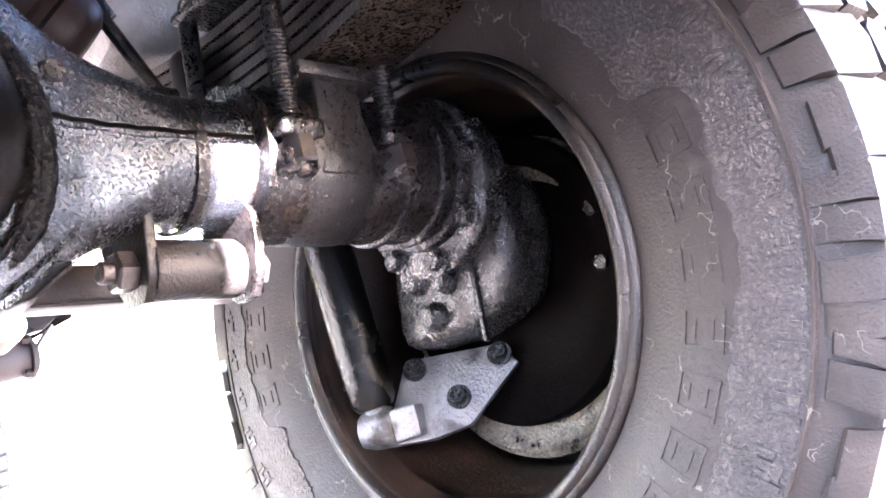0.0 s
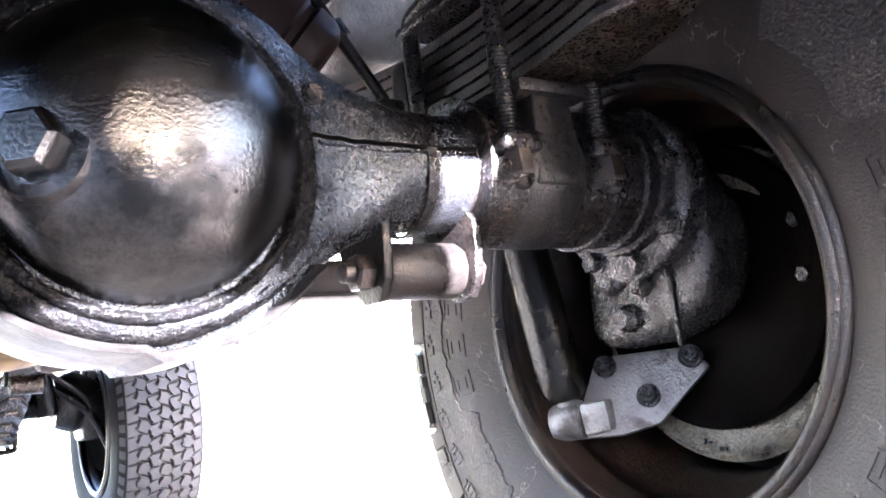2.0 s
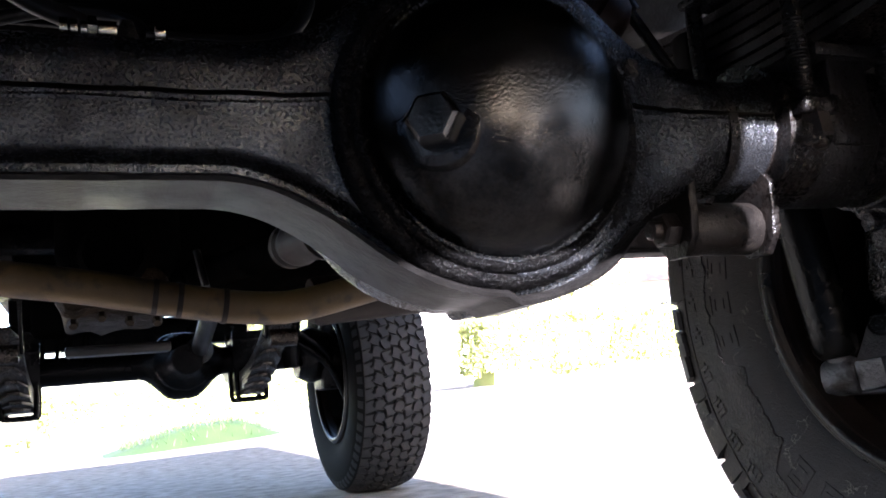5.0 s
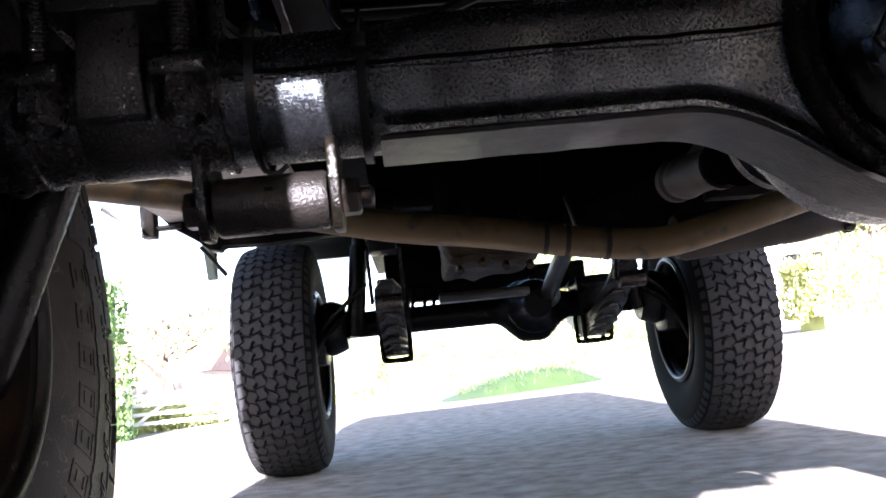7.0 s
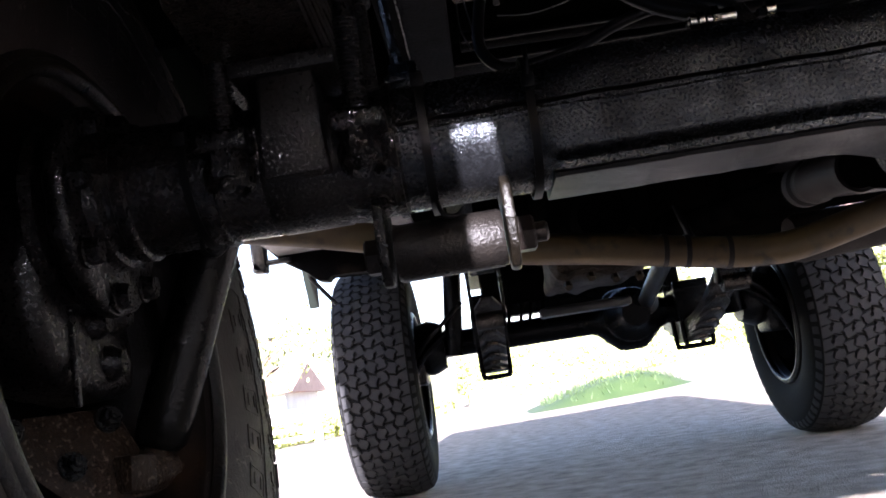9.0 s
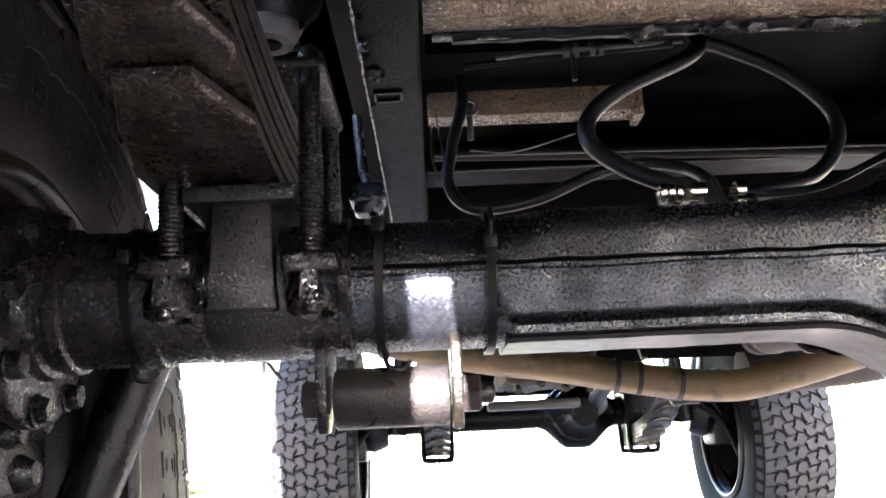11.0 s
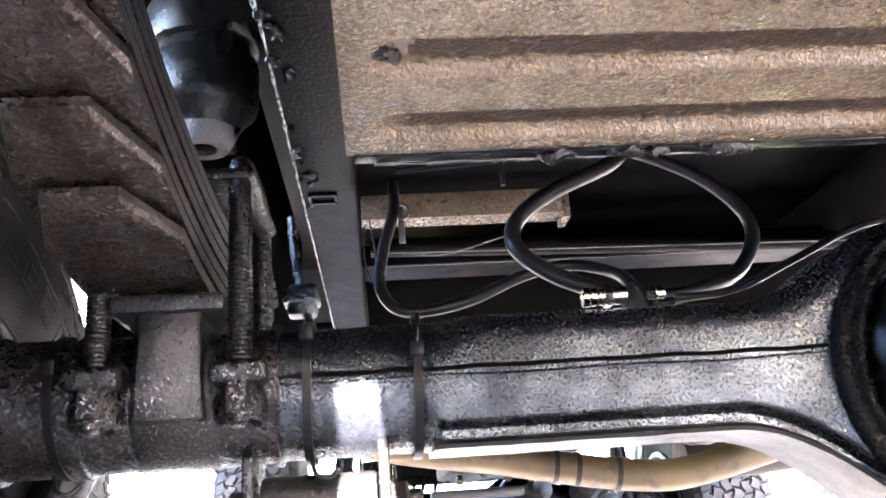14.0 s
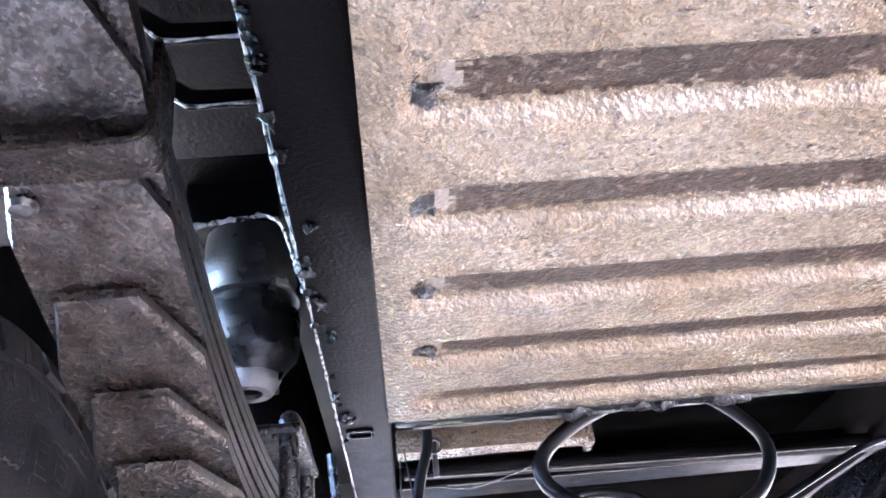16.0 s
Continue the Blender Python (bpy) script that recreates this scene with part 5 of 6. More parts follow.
add_lathe(bm, [(0, 0), (0, 0.03), (0.004, 0.042), (0.02, 0.047), (0.25, 0.042), (0.30, 0.036), (0.345, 0.032), (0.346, 0.038), (0.353, 0.038), (0.354, 0.028), (0.36, 0.028), (0.36, 0)], (0.24, 1.06, 0.5), (1, 0.02, 0.045), 40)
silencer = part("silencer", bm, MUFFLER, car, "dull brown-grey silencer can behind the pipe")
for zz in (0.545, 0.487):
    part("flange_bolt", made(lambda b: add_hex(b, (0.585, 1.045, zz), (-1, 0, 0), 0.014, 0.012)), RUSTY_NUT, silencer)
bm = bmesh.new()
add_lathe(bm, [(0, 0), (0, 0.045), (0.02, 0.045), (0.03, 0.03), (0.06, 0.028), (0.07, 0.034), (0.10, 0.034), (0.11, 0.026), (0.9, 0.026), (0.91, 0.04), (0.98, 0.04), (0.98, 0)], (DIFF_X, 0.29, 0.495), (-0.06, 0.98, 0.09), 32)
shaft = part("propeller_shaft", bm, DARK, car, "grey propeller shaft to the rear differential")
bm = bmesh.new()
add_lathe(bm, [(0.15, 0.0255), (0.15, 0.031), (0.16, 0.031), (0.165, 0.027), (0.26, 0.027), (0.265, 0.03), (0.273, 0.03), (0.278, 0.027), (0.29, 0.027), (0.295, 0.031), (0.31, 0.031), (0.315, 0.0255)], (DIFF_X, 0.29, 0.495), (-0.06, 0.98, 0.09), 32)
roughen(bm, 0.0006, 60)
part("shaft_sleeve", bm, MUFFLER, shaft, "dull grey ribbed sliding sleeve")
bm = bmesh.new()
add_lathe(bm, [(0, 0), (0, 0.04), (0.02, 0.042), (0.03, 0.025), (0.62, 0.025), (0.64, 0.04), (0.67, 0.04), (0.67, 0)], (0.17, 2.26, 0.50), (-0.03, -0.98, 0.16), 28)
part("front_shaft", bm, SHAFT, car, "grey propeller shaft to the front differential")
# upper case is near-black: the shade above the sump, as colour
bm = bmesh.new()
add_box(bm, (-0.2, 1.2, 0.60), (0.03, 1.75, 0.84), 0.03)
gear = part("gearbox", bm, DARK, car, "black gearbox with an oily tan sump", 60)
bm = bmesh.new()
add_box(bm, (-0.195, 1.22, 0.512), (0.01, 1.62, 0.605), 0.03)
bmesh.ops.subdivide_edges(bm, edges=bm.edges[:], cuts=5, use_grid_fill=True)
roughen(bm, 0.016, 22)
# made-up black block that stops daylight showing above the exhaust
b = bmesh.new()
add_box(b, (0.02, 1.46, 0.585), (0.50, 1.72, 0.86), 0.035)
add_lathe(b, [(0, 0.0), (0, 0.075), (-0.03, 0.07), (-0.05, 0.045), (-0.05, 0)], (0.33, 1.46, 0.72), (0, 1, 0), 32)
roughen(b, 0.003, 20)
part("gap_filler_case", b, DARK, gear, "black block added behind the exhaust to close the bright gap", 50)
sump = part("sump", bm, SUMP, gear, "oily tan cast sump", 60)
for x in (-0.17, -0.12, -0.07, -0.02):
    bm = bmesh.new()
    add_hex(bm, (x, 1.225, 0.505 + 0.008 * math.sin(x * 40)), (0, -0.7, -0.7), 0.016, 0.014)
    part("sump_bolt", bm, SUMP, gear)
bm = bmesh.new()
add_box(bm, (-0.2, 1.78, 0.475), (0.05, 1.84, 0.50), 0.006)
part("skid_bar", bm, SHAFT, car)
bm = bmesh.new()
add_lathe(bm, [(0, 0), (0, 0.05), (0.05, 0.06), (0.1, 0.055), (0.12, 0.03), (0.12, 0)], (-0.1, 1.03, 0.60), (0, 1, 0), 28)
roughen(bm, 0.003, 40)
part("output_flange", bm, DARK, car)
for pts, mat in (([(0.04, 1.05, 0.60), (0.045, 1.03, 0.56), (0.05, 1.02, 0.53)], SHAFT), ([(0.26, 0.72, 0.60), (0.255, 0.70, 0.565), (0.25, 0.70, 0.53)], SHAFT)):
    bm = bmesh.new()
    add_tube(bm, pts, 0.007, 8)
    part("pipe_hanger", bm, mat, car)

# outrigger and sill brackets on the far left
for s in (-1, 1):
    bm = bmesh.new()
    add_prism(bm, [(s * x, 1.30, z) for x, z in ((0.41, 0.612), (0.588, 0.607), (0.676, 0.614), (0.683, 0.60), (0.705, 0.603), (0.73, 0.626), (0.783, 0.66), (0.82, 0.70), (0.82, 0.72), (0.41, 0.72))], (0, 0.05, 0), 0.004)
    part("outrigger", bm, RAIL, car, "black body outrigger")
    bm = bmesh.new()
    add_tube(bm, [(s * 0.727, 1.32, 0.615), (s * 0.675, 1.32, 0.547)], 0.005, 8)
    part("drain_rod", bm, SHAFT, car)
bm = bmesh.new()
add_box(bm, (-0.845, 1.28, 0.64), (-0.815, 1.32, 0.72), 0.003)
add_prism(bm, [(-0.93, 1.28, 0.71), (-0.92, 1.28, 0.722), (-0.83, 1.28, 0.655), (-0.818, 1.28, 0.637), (-0.845, 1.28, 0.65)], (0, 0.04, 0), 0.002)
add_box(bm, (-0.82, 1.29, 0.655), (-0.76, 1.31, 0.666), 0.002)
part("step_bracket", bm, SHAFT, car)


# ---- front axle and springs ----
def front_section(x):
    swell = ease((x - 0.0) / 0.1) if x < 0.129 else ease((0.26 - x) / 0.1)
    return 0.475 - 0.008 * swell, 0.044 + 0.062 * swell


bm = bmesh.new()
rings = []
for i in range(71):
    x = -0.60 + 1.2 * i / 70
    zc, r = front_section(x)
    rings.append([bm.verts.new((x, 2.40 + min(r, 0.075) * math.cos(a), zc + r * math.sin(a))) for a in (2 * math.pi * j / 28 for j in range(28))])
for a, b in zip(rings, rings[1:]):
    for j in range(28):
        bm.faces.new((a[j], a[(j + 1) % 28], b[(j + 1) % 28], b[j]))
bm.faces.new(rings[0])
bm.faces.new(rings[-1][::-1])
front_axle = part("front_axle", bm, PAINT, car, "black front axle with an offset differential", 50)
bm = bmesh.new()
add_lathe(bm, [(0, 0.09), (-0.02, 0.088), (-0.05, 0.06), (-0.1, 0.045), (-0.12, 0.045), (-0.12, 0)], (0.13, 2.33, 0.475), (0, 1, 0), 36)
for i in range(10):
    a = 2 * math.pi * i / 10
    add_hex(bm, (0.13 + 0.078 * math.cos(a), 2.312, 0.475 + 0.078 * math.sin(a)), (0, -1, 0), 0.014, 0.01)
part("front_pinion_nose", bm, PAINT, front_axle)
for s in (-1, 1):
    x0, x1 = s * 0.338 - 0.046, s * 0.338 + 0.046
    if s < 0:
        x0, x1 = -0.386, -0.292
    spring = None
    zf = lambda y, z: z + 0.36 * (y - 2.4) ** 2
    for i, half in reversed(list(enumerate((0.13, 0.2, 0.27, 0.35, 0.43, 0.52, 0.60)))):
        z0 = 0.357 + 0.0105 * i
        b = build_leaf(x0 + 0.008, x1 - 0.008, 2.4 - half, 2.4 + half, lambda y: zf(y, z0), 0.0085)
        if spring is None:
            spring = part("leaf_spring", b, [LEAF, LEAF_SIDE_LIT], car, "dark leaf spring pack slung under the front axle", 30)
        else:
            part("leaf", b, [LEAF, LEAF_SIDE_LIT], spring, sharp=30)
    for y in (2.33, 2.47):
        b = bmesh.new()
        add_tube(b, [(x0, y, 0.56), (x0, y, 0.40), (x0 + 0.002, y, 0.352), (x0 + 0.012, y, 0.343), (x1 - 0.012, y, 0.343), (x1 - 0.002, y, 0.352), (x1, y, 0.40), (x1, y, 0.56)], 0.008, 10, 5)
        part("u_bolt", b, PAINT, spring)
    b = bmesh.new()
    add_box(b, (x0 - 0.01, 2.31, 0.525), (x1 + 0.01, 2.49, 0.54), 0.003)
    part("spring_plate", b, PAINT, spring)
    # shackle at the near end
    cx = (x0 + x1) / 2
    for x in (x0 - 0.002, x1 - 0.008):
        b = bmesh.new()
        add_prism(b, [(x, 1.80, 0.49), (x, 1.835, 0.50), (x, 1.76, 0.64), (x, 1.72, 0.63)], (0.009, 0, 0), 0.002)
        part("shackle_plate", b, PAINT, spring, "pale-edged spring shackle" if x < cx else "")
    b = bmesh.new()
    add_lathe(b, [(0, 0.010), (0, 0.024), (x1 - x0 - 0.02, 0.024), (x1 - x0 - 0.02, 0.01)], (x0 + 0.01, 1.80, 0.492), (1, 0, 0), 24, True)
    part("spring_eye", b, LEAF, spring)
    # hanging frame leg over the shackle
    b = bmesh.new()
    add_prism(b, [(x0 + 0.01, 1.68, 0.62), (x0 + 0.01, 1.80, 0.62), (x0 + 0.01, 1.85, 0.72), (x0 + 0.01, 1.6, 0.72)], (x1 - x0 - 0.02, 0, 0), 0.004)
    part("spring_hanger", b, PAINT, car)
    # steering swivel and link
    b = bmesh.new()
    add_lathe(b, [(-0.03, 0.0), (-0.03, 0.075), (0.0, 0.088), (0.02, 0.094), (0.035, 0.09), (0.07, 0.078), (0.10, 0.06), (0.10, 0)], (s * 0.53, 2.40, 0.472), (s, 0, 0), 36)
    add_box(b, (min(s * 0.57, s * 0.66), 2.33, 0.35), (max(s * 0.57, s * 0.66), 2.47, 0.50), 0.015)
    part("swivel_housing", b, GREASE, front_axle, "greasy front swivel housing")
    # black disc added to fill the dark between wheel and spring
    b = bmesh.new()
    add_lathe(b, [(0, 0), (0, 0.12), (-0.006, 0.142), (0.002, 0.148), (0.05, 0.148), (0.052, 0)], (s * 0.64, 2.42, 0.395), (s, 0, 0), 48)
    part("brake_plate", b, DARK, front_axle, "black brake plate added inside the front wheel")
    for dy in (-0.075, 0.07):
        b = bmesh.new()
        add_box(b, (min(x0, x1) - 0.012, 2.40 + dy - 0.012, 0.44), (max(x0, x1) + 0.012, 2.40 + dy + 0.012, 0.56), 0.004)
        part("spring_seat", b, PAINT, spring)
    b = bmesh.new()
    add_tube(b, [(s * 0.42, 2.28, 0.60), (s * 0.5, 2.26, 0.53), (s * 0.57, 2.27, 0.47), (s * 0.6, 2.3, 0.40)], 0.007, 8)
    part("brake_line", b, HOSE, front_axle)
    b = bmesh.new()
    add_tube(b, [(s * 0.47, 2.30, 0.52), (s * 0.58, 2.28, 0.43), (s * 0.64, 2.28, 0.30)], 0.012, 10)
    part("steering_arm", b, PAINT, front_axle)
    b = bmesh.new()
    add_lathe(b, [(0, 0), (0, 0.03), (0.3, 0.03), (0.3, 0.022), (0.42, 0.022), (0.42, 0)], (s * 0.47, 2.30, 0.43), (-s * 0.12, 0.0, 1), 24)
    part("front_shock", b, PAINT, car)
bm = bmesh.new()
add_tube(bm, [(-0.6, 2.62, 0.46), (0.6, 2.62, 0.46)], 0.014, 12)
part("track_rod", bm, PAINT, car)
# made-up black block that darkens the opening behind the engine hoses
bm = bmesh.new()
add_box(bm, (-0.35, 2.12, 0.585), (-0.09, 2.24, 0.80), 0.02)
add_box(bm, (-0.29, 2.08, 0.555), (-0.17, 2.16, 0.65), 0.015)
roughen(bm, 0.002, 30)
part("black_filler_block", bm, DARK, car, "black block added by the front axle to fill a bright gap")
bm = bmesh.new()
add_box(bm, (-0.40, 2.72, 0.56), (0.40, 2.80, 0.66), 0.01)
part("front_cross_member", bm, PAINT, car)
for x in (-0.23, -0.2, -0.16, -0.27):
    bm = bmesh.new()
    add_tube(bm, [(x, 2.2, 0.70), (x + 0.01, 2.22, 0.6), (x - 0.005, 2.3, 0.5)], 0.006, 8)
    part("engine_hose", bm, DARK, car)

# ---- hoses and fittings over the rear axle ----
hoses = [
    ([(-0.305, 0.17, 0.735), (-0.306, 0.155, 0.70), (-0.318, 0.14, 0.655), (-0.322, 0.13, 0.615), (-0.30, 0.125, 0.592), (-0.245, 0.13, 0.600), (-0.19, 0.14, 0.624), (-0.145, 0.145, 0.634), (-0.11, 0.13, 0.622), (-0.10, 0.10, 0.60), (-0.105, 0.07, 0.575)], 0.0055, "black rubber brake hose looping over the axle"),
    ([(-0.085, 0.15, 0.765), (-0.082, 0.14, 0.745), (-0.105, 0.12, 0.722), (-0.165, 0.10, 0.69), (-0.20, 0.09, 0.66), (-0.203, 0.08, 0.632), (-0.178, 0.07, 0.606), (-0.145, 0.062, 0.588), (-0.135, 0.06, 0.582)], 0.0075, "thick black flexible hose with a bright end fitting"),
    ([(-0.085, 0.15, 0.755), (-0.05, 0.16, 0.75), (0.0, 0.16, 0.725), (0.034, 0.155, 0.69), (0.042, 0.15, 0.66), (0.025, 0.14, 0.628), (-0.005, 0.12, 0.606), (-0.045, 0.09, 0.590), (-0.07, 0.07, 0.581), (-0.088, 0.062, 0.578)], 0.007, "black hose looping towards the differential"),
    ([(-0.10, 0.06, 0.580), (-0.06, 0.065, 0.578), (-0.01, 0.08, 0.588), (0.05, 0.10, 0.615), (0.12, 0.10, 0.645), (0.2, 0.11, 0.66)], 0.0035, "thin black brake pipe over the housing"),
    ([(-0.12, 0.08, 0.563), (-0.2, 0.09, 0.566), (-0.28, 0.09, 0.566), (-0.36, 0.1, 0.57)], 0.002, "thin pipe along the axle"),
    ([(-0.30, 0.20, 0.76), (-0.22, 0.19, 0.762), (-0.10, 0.16, 0.757)], 0.0035, "thin pipe by the tank"),
]
for pts, r, lab in hoses:
    bm = bmesh.new()
    add_tube(bm, pts, r, 12, 8)
    part("brake_hose", bm, HOSE, car, lab)
bm = bmesh.new()
add_prism(bm, [(-0.128, 0.05, 0.556), (-0.098, 0.05, 0.556), (-0.106, 0.055, 0.575), (-0.108, 0.06, 0.592), (-0.117, 0.06, 0.592), (-0.119, 0.055, 0.575)], (0, 0.012, 0), 0.002)
tee = part("hose_bracket", bm, PERCH, car, "grey hose bracket welded on the axle")
for x0, L, r in ((-0.156, 0.005, 0.0088), (-0.149, 0.0045, 0.0084), (-0.1425, 0.004, 0.0078), (-0.138, 0.006, 0.0105), (-0.131, 0.012, 0.0078), (-0.094, 0.007, 0.0072)):
    b = bmesh.new()
    add_lathe(b, [(0, 0.003), (0, r), (L, r), (L, 0.003)], (x0, 0.06, 0.581), (1, 0.0, 0.0), 6 if r > 0.01 else 18)
    part("hose_fitting", b, ZINC, tee, "bright brass hose fitting")
b = bmesh.new()
add_hex(b, (-0.095, 0.058, 0.572), (1, 0, 0), 0.009, 0.016)
part("bleed_nipple", b, ZINC, tee)
bm = bmesh.new()
add_tube(bm, [(-0.27, 0.165, 0.752), (-0.20, 0.165, 0.757), (-0.09, 0.16, 0.760)], 0.0028, 8)
valve = part("metal_line", bm, STEEL, car, "bare metal line with a clip above the axle")
for x in (-0.205, -0.196, -0.18, -0.172):
    b = bmesh.new()
    add_lathe(b, [(0, 0.003), (0, 0.0065), (0.006, 0.0065), (0.006, 0.003)], (x, 0.165, 0.757), (1, 0, 0), 12)
    part("line_nut", b, STEEL, valve)
b = bmesh.new()
add_tube(b, [(-0.196, 0.165, 0.757), (-0.196, 0.164, 0.725)], 0.0025, 8)
part("clip_tail", b, STEEL, valve)
b = bmesh.new()
add_box(b, (-0.302, 0.158, 0.668), (-0.296, 0.161, 0.705), 0.001)
add_lathe(b, [(-0.002, 0.006), (-0.002, 0.009), (0.002, 0.009), (0.002, 0.006)], (-0.299, 0.158, 0.700), (0, 1, 0), 18, True)
part("zip_tag", b, STEEL, car, "small steel tag on the hose")
# thin rod over the right of the axle
bm = bmesh.new()
add_tube(bm, [(0.39, 0.107, 0.592), (0.347, 0.112, 0.662), (0.30, 0.118, 0.74)], 0.006, 10)
add_lathe(bm, [(-0.008, 0.006), (-0.008, 0.0105), (0.008, 0.0105), (0.008, 0.006)], (0.347, 0.112, 0.662), (-0.52, 0.06, 0.85), 14)
rod = part("handbrake_rod", bm, PAINT, car, "thin black rod rising over the axle")
b = bmesh.new()
add_box(b, (0.372, 0.09, 0.565), (0.398, 0.118, 0.595), 0.004)
part("rod_clamp", b, GREASE, rod)

# drum and clip near the differential
bm = bmesh.new()
add_lathe(bm, [(0, 0), (0, 0.03), (0.006, 0.04), (0.014, 0.044), (0.03, 0.046), (0.034, 0.042), (0.04, 0.042), (0.044, 0.047), (0.14, 0.05), (0.15, 0.04), (0.15, 0)], (0.333, 0.125, 0.628), (-0.78, 0.1, 0.6), 48)
part("breather_canister", bm, DRUM_PAINT, car, "glossy oily brown canister above the differential")
bm = bmesh.new()
add_box(bm, (-0.414, 0.198, 0.612), (-0.384, 0.222, 0.645), 0.005)
add_box(bm, (-0.417, 0.195, 0.624), (-0.381, 0.225, 0.631), 0.002)
add_tube(bm, [(-0.40, 0.21, 0.64), (-0.405, 0.215, 0.67), (-0.41, 0.22, 0.72)], 0.005, 8)
add_tube(bm, [(-0.395, 0.205, 0.615), (-0.39, 0.19, 0.595), (-0.385, 0.15, 0.575)], 0.005, 8)
roughen(bm, 0.0012, 110)
part("pipe_clip", bm, CLIP_BLUE, car, "blue-black pipe clip tied beside the rail")
# black sheet added for the deep shade above the tank gap
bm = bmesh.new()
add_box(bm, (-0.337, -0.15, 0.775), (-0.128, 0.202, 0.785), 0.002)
part("tank_gap_black", bm, DARK, car)
for pts in ([(-0.335, 0.2, 0.70), (-0.336, 0.18, 0.66), (-0.33, 0.16, 0.63)], [(-0.33, 0.2, 0.71), (-0.325, 0.18, 0.66), (-0.327, 0.16, 0.64)], [(-0.30, 0.165, 0.66), (-0.26, 0.16, 0.655), (-0.2, 0.165, 0.672)]):
    bm = bmesh.new()
    add_tube(bm, pts, 0.0008, 6)
    part("loose_wire", bm, STEEL, car)

# added black sheet covers the floor pan, which would look too pale
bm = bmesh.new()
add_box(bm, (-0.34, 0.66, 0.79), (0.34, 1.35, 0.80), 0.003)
part("floor_blackout", bm, DARK, car, "black sheet added under the floor to keep it dark")

for s in (-1, 1):
    bm = bmesh.new()
    add_box(bm, (s * 0.432 - 0.012, 0.122, 0.585), (s * 0.432 + 0.012, 0.15, 0.652), 0.009)
    roughen(bm, 0.001, 60)
    part("rubber_buffer", bm, HOSE, car, "small black rubber buffer beside the spring")

bm = bmesh.new()
add_tube(bm, [(-0.34 + 0.034 * i, 0.559, 0.7645 + 0.0006 * math.sin(3 * i)) for i in range(21)], 0.0013, 6, 2)
part("bright_edge", bm, STEEL, car, "bright lower edge of the cross member")


# ---- surroundings ----
def scatter_leaves(bm, count, place, size, rng):
    """Small leaf clumps: bent quads at the places given by place(rng)."""
    for _ in range(count):
        c = Vector(place(rng))
        m = Matrix.Translation(c) @ Euler((rng.uniform(0, 6.3), rng.uniform(0, 6.3), rng.uniform(0, 6.3))).to_matrix().to_4x4()
        s = size * rng.uniform(0.6, 1.4)
        v = [bm.verts.new(m @ Vector(p)) for p in ((-s, 0, 0), (0, -0.45 * s, 0.1 * s), (s, 0, 0), (0, 0.45 * s, 0.1 * s))]
        bm.faces.new(v)


def plain(name, bm, mat, parent=None, label=""):
    me = bpy.data.meshes.new(name)
    bm.to_mesh(me)
    bm.free()
    me.materials.append(mat)
    ob = new(name, me)
    ob.parent = parent
    if label:
        tagged(ob, label)
    return ob


rng = random.Random(3)
# grass bank beyond the drive
bm = bmesh.new()


def bank_height(x, y):
    k = ease((x + 0.35) / 1.2) * ease((1.7 - x) / 0.6) * ease((y - 7.3 - 0.25 * x) / 0.5) * ease((9.6 + 0.25 * x - y) / 0.9)
    return ground_height(x, y) - 0.03 + 0.2 * k


cells = [[bm.verts.new((-0.6 + 0.15 * i, 7.0 + 0.12 * j, bank_height(-0.6 + 0.15 * i, 7.0 + 0.12 * j))) for i in range(60)] for j in range(40)]
for a, b in zip(cells, cells[1:]):
    for i in range(59):
        bm.faces.new((a[i], a[i + 1], b[i + 1], b[i]))
tagged(part("grass_bank", bm, GRASS), "low green grass bank beside the drive", "grass", kind="structure")
bm = bmesh.new()
for _ in range(9000):
    x, y = rng.uniform(-0.5, 8), rng.uniform(7.1, 11.2)
    z = bank_height(x, y)
    if z < ground_height(x, y) + 0.03:
        continue
    h, a, w = rng.uniform(0.03, 0.09), rng.uniform(0, 6.3), 0.006
    v = [bm.verts.new((x + w * math.cos(a), y + w * math.sin(a), z)), bm.verts.new((x - w * math.cos(a), y - w * math.sin(a), z)), bm.verts.new((x + rng.uniform(-0.03, 0.03), y + rng.uniform(-0.03, 0.03), z + h))]
    bm.faces.new(v)
tagged(plain("grass_blades", bm, GRASS), "bright green grass blades on the bank", "grass", kind="stuff")


def hedge(x0, x1, y0, y1, h, count, seed, leaf=HEDGE, label="clipped yellow-green hedge along the drive"):
    r = random.Random(seed)
    z0 = ground_height((x0 + x1) / 2, y0)
    top = thing("hedge", label, "hedge", at=(0, 0, 0))
    bm = bmesh.new()
    add_box(bm, (x0 + 0.15, y0 + 0.15, z0 - 0.2), (x1 - 0.15, y1 - 0.15, z0 + h - 0.15))
    bmesh.ops.subdivide_edges(bm, edges=bm.edges[:], cuts=5, use_grid_fill=True)
    roughen(bm, 0.12, 2.5)
    part("core", bm, leaf, top)
    bm = bmesh.new()

    def on_skin(q):
        u, v, w = q.uniform(x0, x1), q.uniform(y0, y1), q.uniform(0, h)
        k = q.random()
        if k < 0.5:
            v = y0 + q.uniform(-0.04, 0.14)
        elif k < 0.7:
            u = q.choice((x0, x1)) + q.uniform(-0.08, 0.08)
        else:
            w = h - q.uniform(-0.08, 0.12)
        n = 0.12 * noise.noise(Vector((u, v, w)) * 1.7)
        return (u + n, v + n, z0 + w + n)

    scatter_leaves(bm, count, on_skin, 0.05, r)
    plain("foliage", bm, leaf, top, "small hedge leaves")


hedge(5.6, 12.5, 12.0, 13.2, 0.85, 9000, 1)
hedge(-9.5, -1.2, 15.5, 16.6, 0.5, 8000, 2)
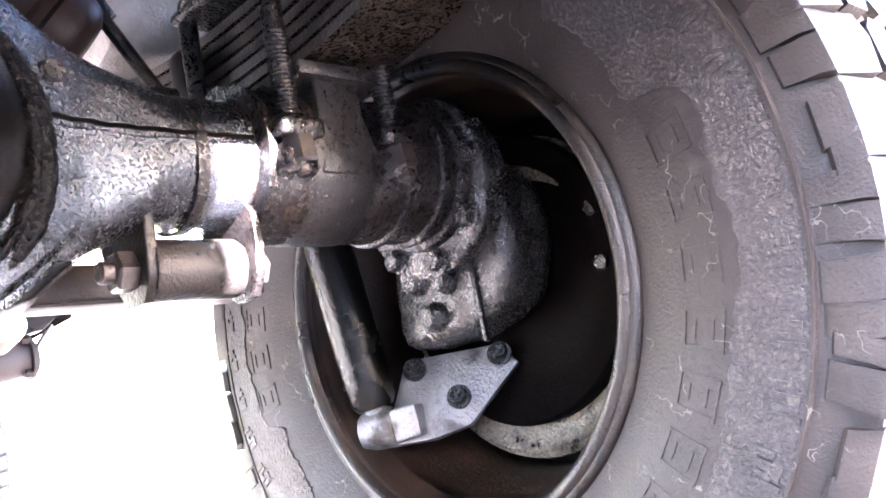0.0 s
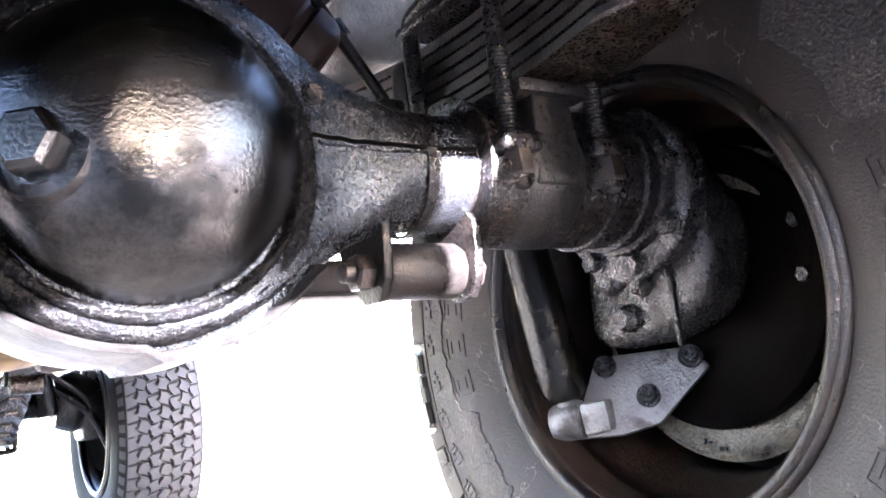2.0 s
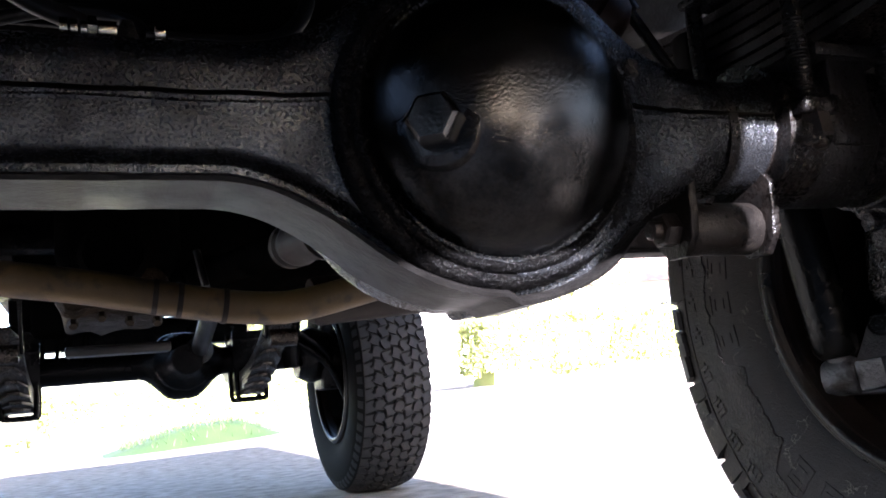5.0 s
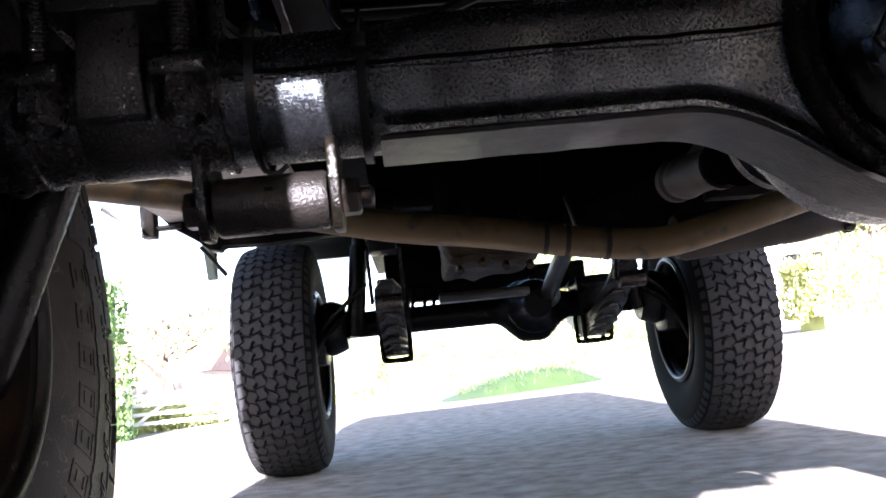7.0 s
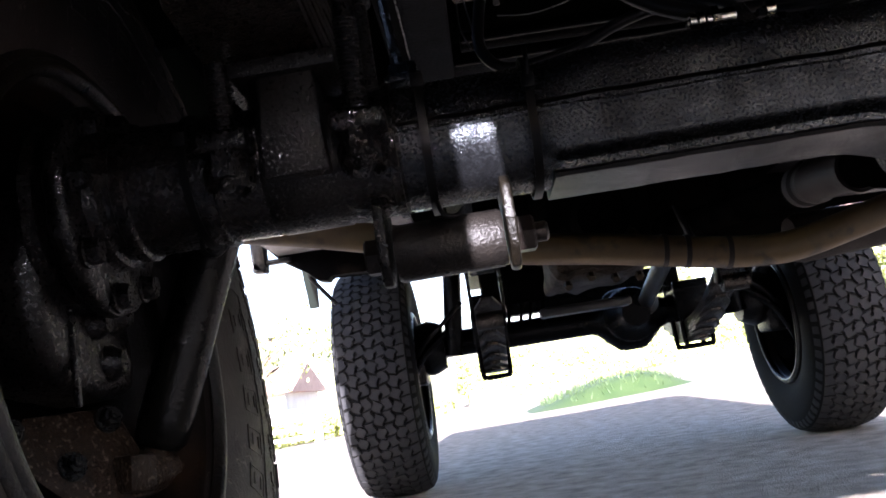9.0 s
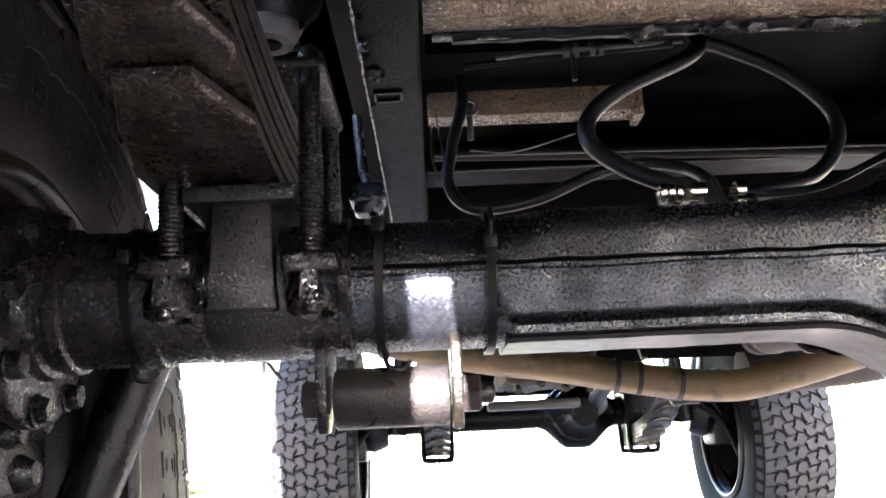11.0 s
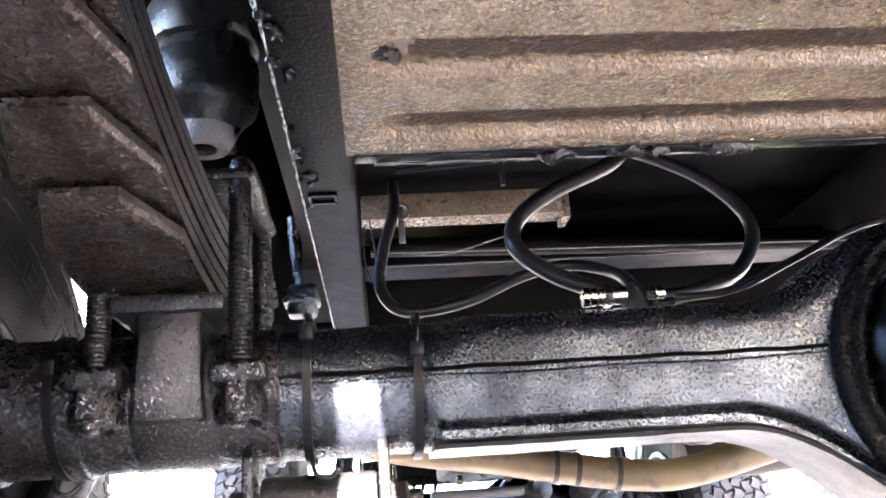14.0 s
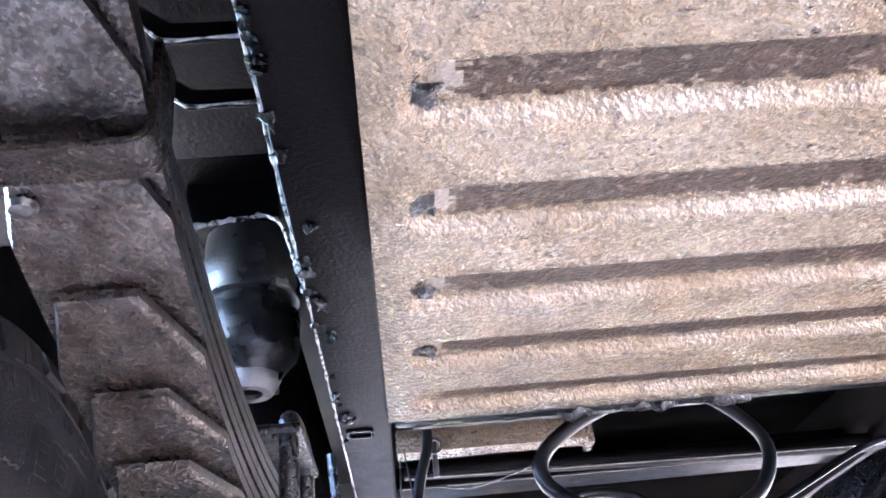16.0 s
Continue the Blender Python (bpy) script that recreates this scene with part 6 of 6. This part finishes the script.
hedge(-1.0, 5.0, 17.5, 18.5, 0.8, 5000, 4)
hedge(-6.8, -4.65, 12.0, 13.2, 2.4, 9000, 6, HEDGE_GREEN, "tall fresh green hedge beside the gate")


def tree(x, y, height, spread, seed, count=5000):
    r = random.Random(seed)
    z0 = ground_height(x, y) - 0.05
    top = thing("tree", "leafy olive-green garden tree", "tree", at=(0, 0, 0))
    bm = bmesh.new()
    crown = []
    add_tube(bm, [(x, y, z0), (x + 0.05, y, z0 + height * 0.25), (x - 0.05, y + 0.1, z0 + height * 0.5), (x, y, z0 + height * 0.8)], lambda t: 0.16 * (1 - 0.8 * t), 10, 4)
    for i in range(9):
        a, t = r.uniform(0, 6.3), r.uniform(0.3, 0.75)
        tip = (x + spread * 0.8 * math.cos(a), y + spread * 0.8 * math.sin(a), z0 + height * (t + 0.22))
        add_tube(bm, [(x, y, z0 + height * t), (x + 0.4 * spread * math.cos(a), y + 0.4 * spread * math.sin(a), z0 + height * (t + 0.13)), tip], lambda q: 0.06 * (1 - 0.85 * q), 6, 4)
        crown.append(tip)
    crown += [(x + r.uniform(-0.5, 0.5) * spread, y + r.uniform(-0.5, 0.5) * spread, z0 + height * r.uniform(0.5, 1.0)) for _ in range(8)]
    part("trunk", bm, BARK, top)
    bm = bmesh.new()

    def in_clump(q):
        c = q.choice(crown)
        s = spread * 0.42
        return tuple(c[i] + q.gauss(0, 0.45) * s for i in range(3))

    scatter_leaves(bm, count, in_clump, 0.08, r)
    plain("crown", bm, TREE_LEAF, top, "loose crown of olive leaves")


tree(-6.0, 20.0, 3.2, 1.6, 11, 900)
tree(-3.2, 21.5, 2.6, 1.4, 12, 1500)
tree(-8.5, 18.5, 3.8, 1.8, 13, 900)
tree(10.5, 19.0, 4.2, 2.0, 14)
tree(15.5, 17.0, 4.6, 2.2, 15)
tree(4.0, 24.0, 3.4, 1.8, 16)


def house(x0, x1, y, depth, eaves, ridge, windows, seed, label):
    z0 = ground_height((x0 + x1) / 2, y) - 0.3
    top = thing("house", label, "house", at=(0, 0, 0))
    bm = bmesh.new()
    add_box(bm, (x0, y, z0), (x1, y + depth, z0 + eaves))
    part("wall", bm, RENDER_WALL, top)
    bm = bmesh.new()
    add_prism(bm, [(x0 - 0.3, y - 0.35, z0 + eaves - 0.05), (x0 - 0.3, y + depth / 2, z0 + ridge), (x0 - 0.3, y + depth + 0.35, z0 + eaves - 0.05)], (x1 - x0 + 0.6, 0, 0))
    part("roof", bm, ROOF_TILE, top)
    for wx, wz, ww, wh in windows:
        bm = bmesh.new()
        for lo, hi in (((wx - 0.07, wz - 0.07), (wx, wz + wh + 0.07)), ((wx + ww, wz - 0.07), (wx + ww + 0.07, wz + wh + 0.07)), ((wx, wz - 0.07), (wx + ww, wz)), ((wx, wz + wh), (wx + ww, wz + wh + 0.07)), ((wx + ww / 2 - 0.025, wz), (wx + ww / 2 + 0.025, wz + wh))):
            add_box(bm, (lo[0], y - 0.05, z0 + lo[1]), (hi[0], y + 0.02, z0 + hi[1]))
        w = part("window", bm, WHITE_WOOD, top)
        bm = bmesh.new()
        add_box(bm, (wx, y - 0.02, z0 + wz), (wx + ww, y - 0.006, z0 + wz + wh))
        part("pane", bm, PANE, w)


house(-12.5, -6.6, 26, 5, 1.9, 2.8, [(-10.2, 1.2, 0.6, 0.4), (-8.8, 1.2, 0.6, 0.4), (-7.8, 1.2, 0.6, 0.4)], 1, "white rendered house with a red tiled roof")
house(8.0, 22.0, 22, 6, 2.6, 4.4, [(9.5, 1.0, 1.1, 0.9), (12.5, 1.0, 1.1, 0.9), (16, 1.0, 1.1, 0.9)], 2, "long white house with a red roof behind the hedge")

# white field gate
gate = thing("field_gate", "white wooden gate with crossed braces beside the drive", "gate")
gx0, gx1, gy = -5.0, -3.4, 14.2
gz = ground_height((gx0 + gx1) / 2, gy) + 0.05
for x in (gx0 - 0.1, gx1 + 0.02):
    bm = bmesh.new()
    add_box(bm, (x, gy - 0.05, gz - 0.3), (x + 0.1, gy + 0.05, gz + 0.66), 0.008)
    part("post", bm, WHITE_WOOD, gate)
for i in range(4):
    bm = bmesh.new()
    add_box(bm, (gx0, gy - 0.02, gz + 0.08 + 0.15 * i), (gx1, gy + 0.02, gz + 0.14 + 0.15 * i), 0.006)
    part("bar", bm, WHITE_WOOD, gate)
for a, b in (((gx0, gz + 0.08), ((gx0 + gx1) / 2, gz + 0.58)), (((gx0 + gx1) / 2, gz + 0.58), (gx1, gz + 0.08))):
    bm = bmesh.new()
    add_prism(bm, [(a[0], gy - 0.045, a[1]), (a[0] + 0.1, gy - 0.045, a[1]), (b[0] + 0.05, gy - 0.045, b[1]), (b[0] - 0.05, gy - 0.045, b[1])], (0, 0.022, 0), 0.004)
    part("brace", bm, WHITE_WOOD, gate)

# unseen walls added far behind to shade the yard, with two gaps between them
for wx0, wx1, wy, wh in ((-26, 0.45, -4, 1.62), (0.45, 1.6, -14, 3.0), (3.0, 26, -14, 3.0)):
    bm = bmesh.new()
    add_box(bm, (wx0, wy - 0.3, -0.1), (wx1, wy, wh), 0.01)
    tagged(part("shade_wall_south", bm, SHADE_WALL), "unseen dark wall added across the yard to shade it", "wall", kind="structure")
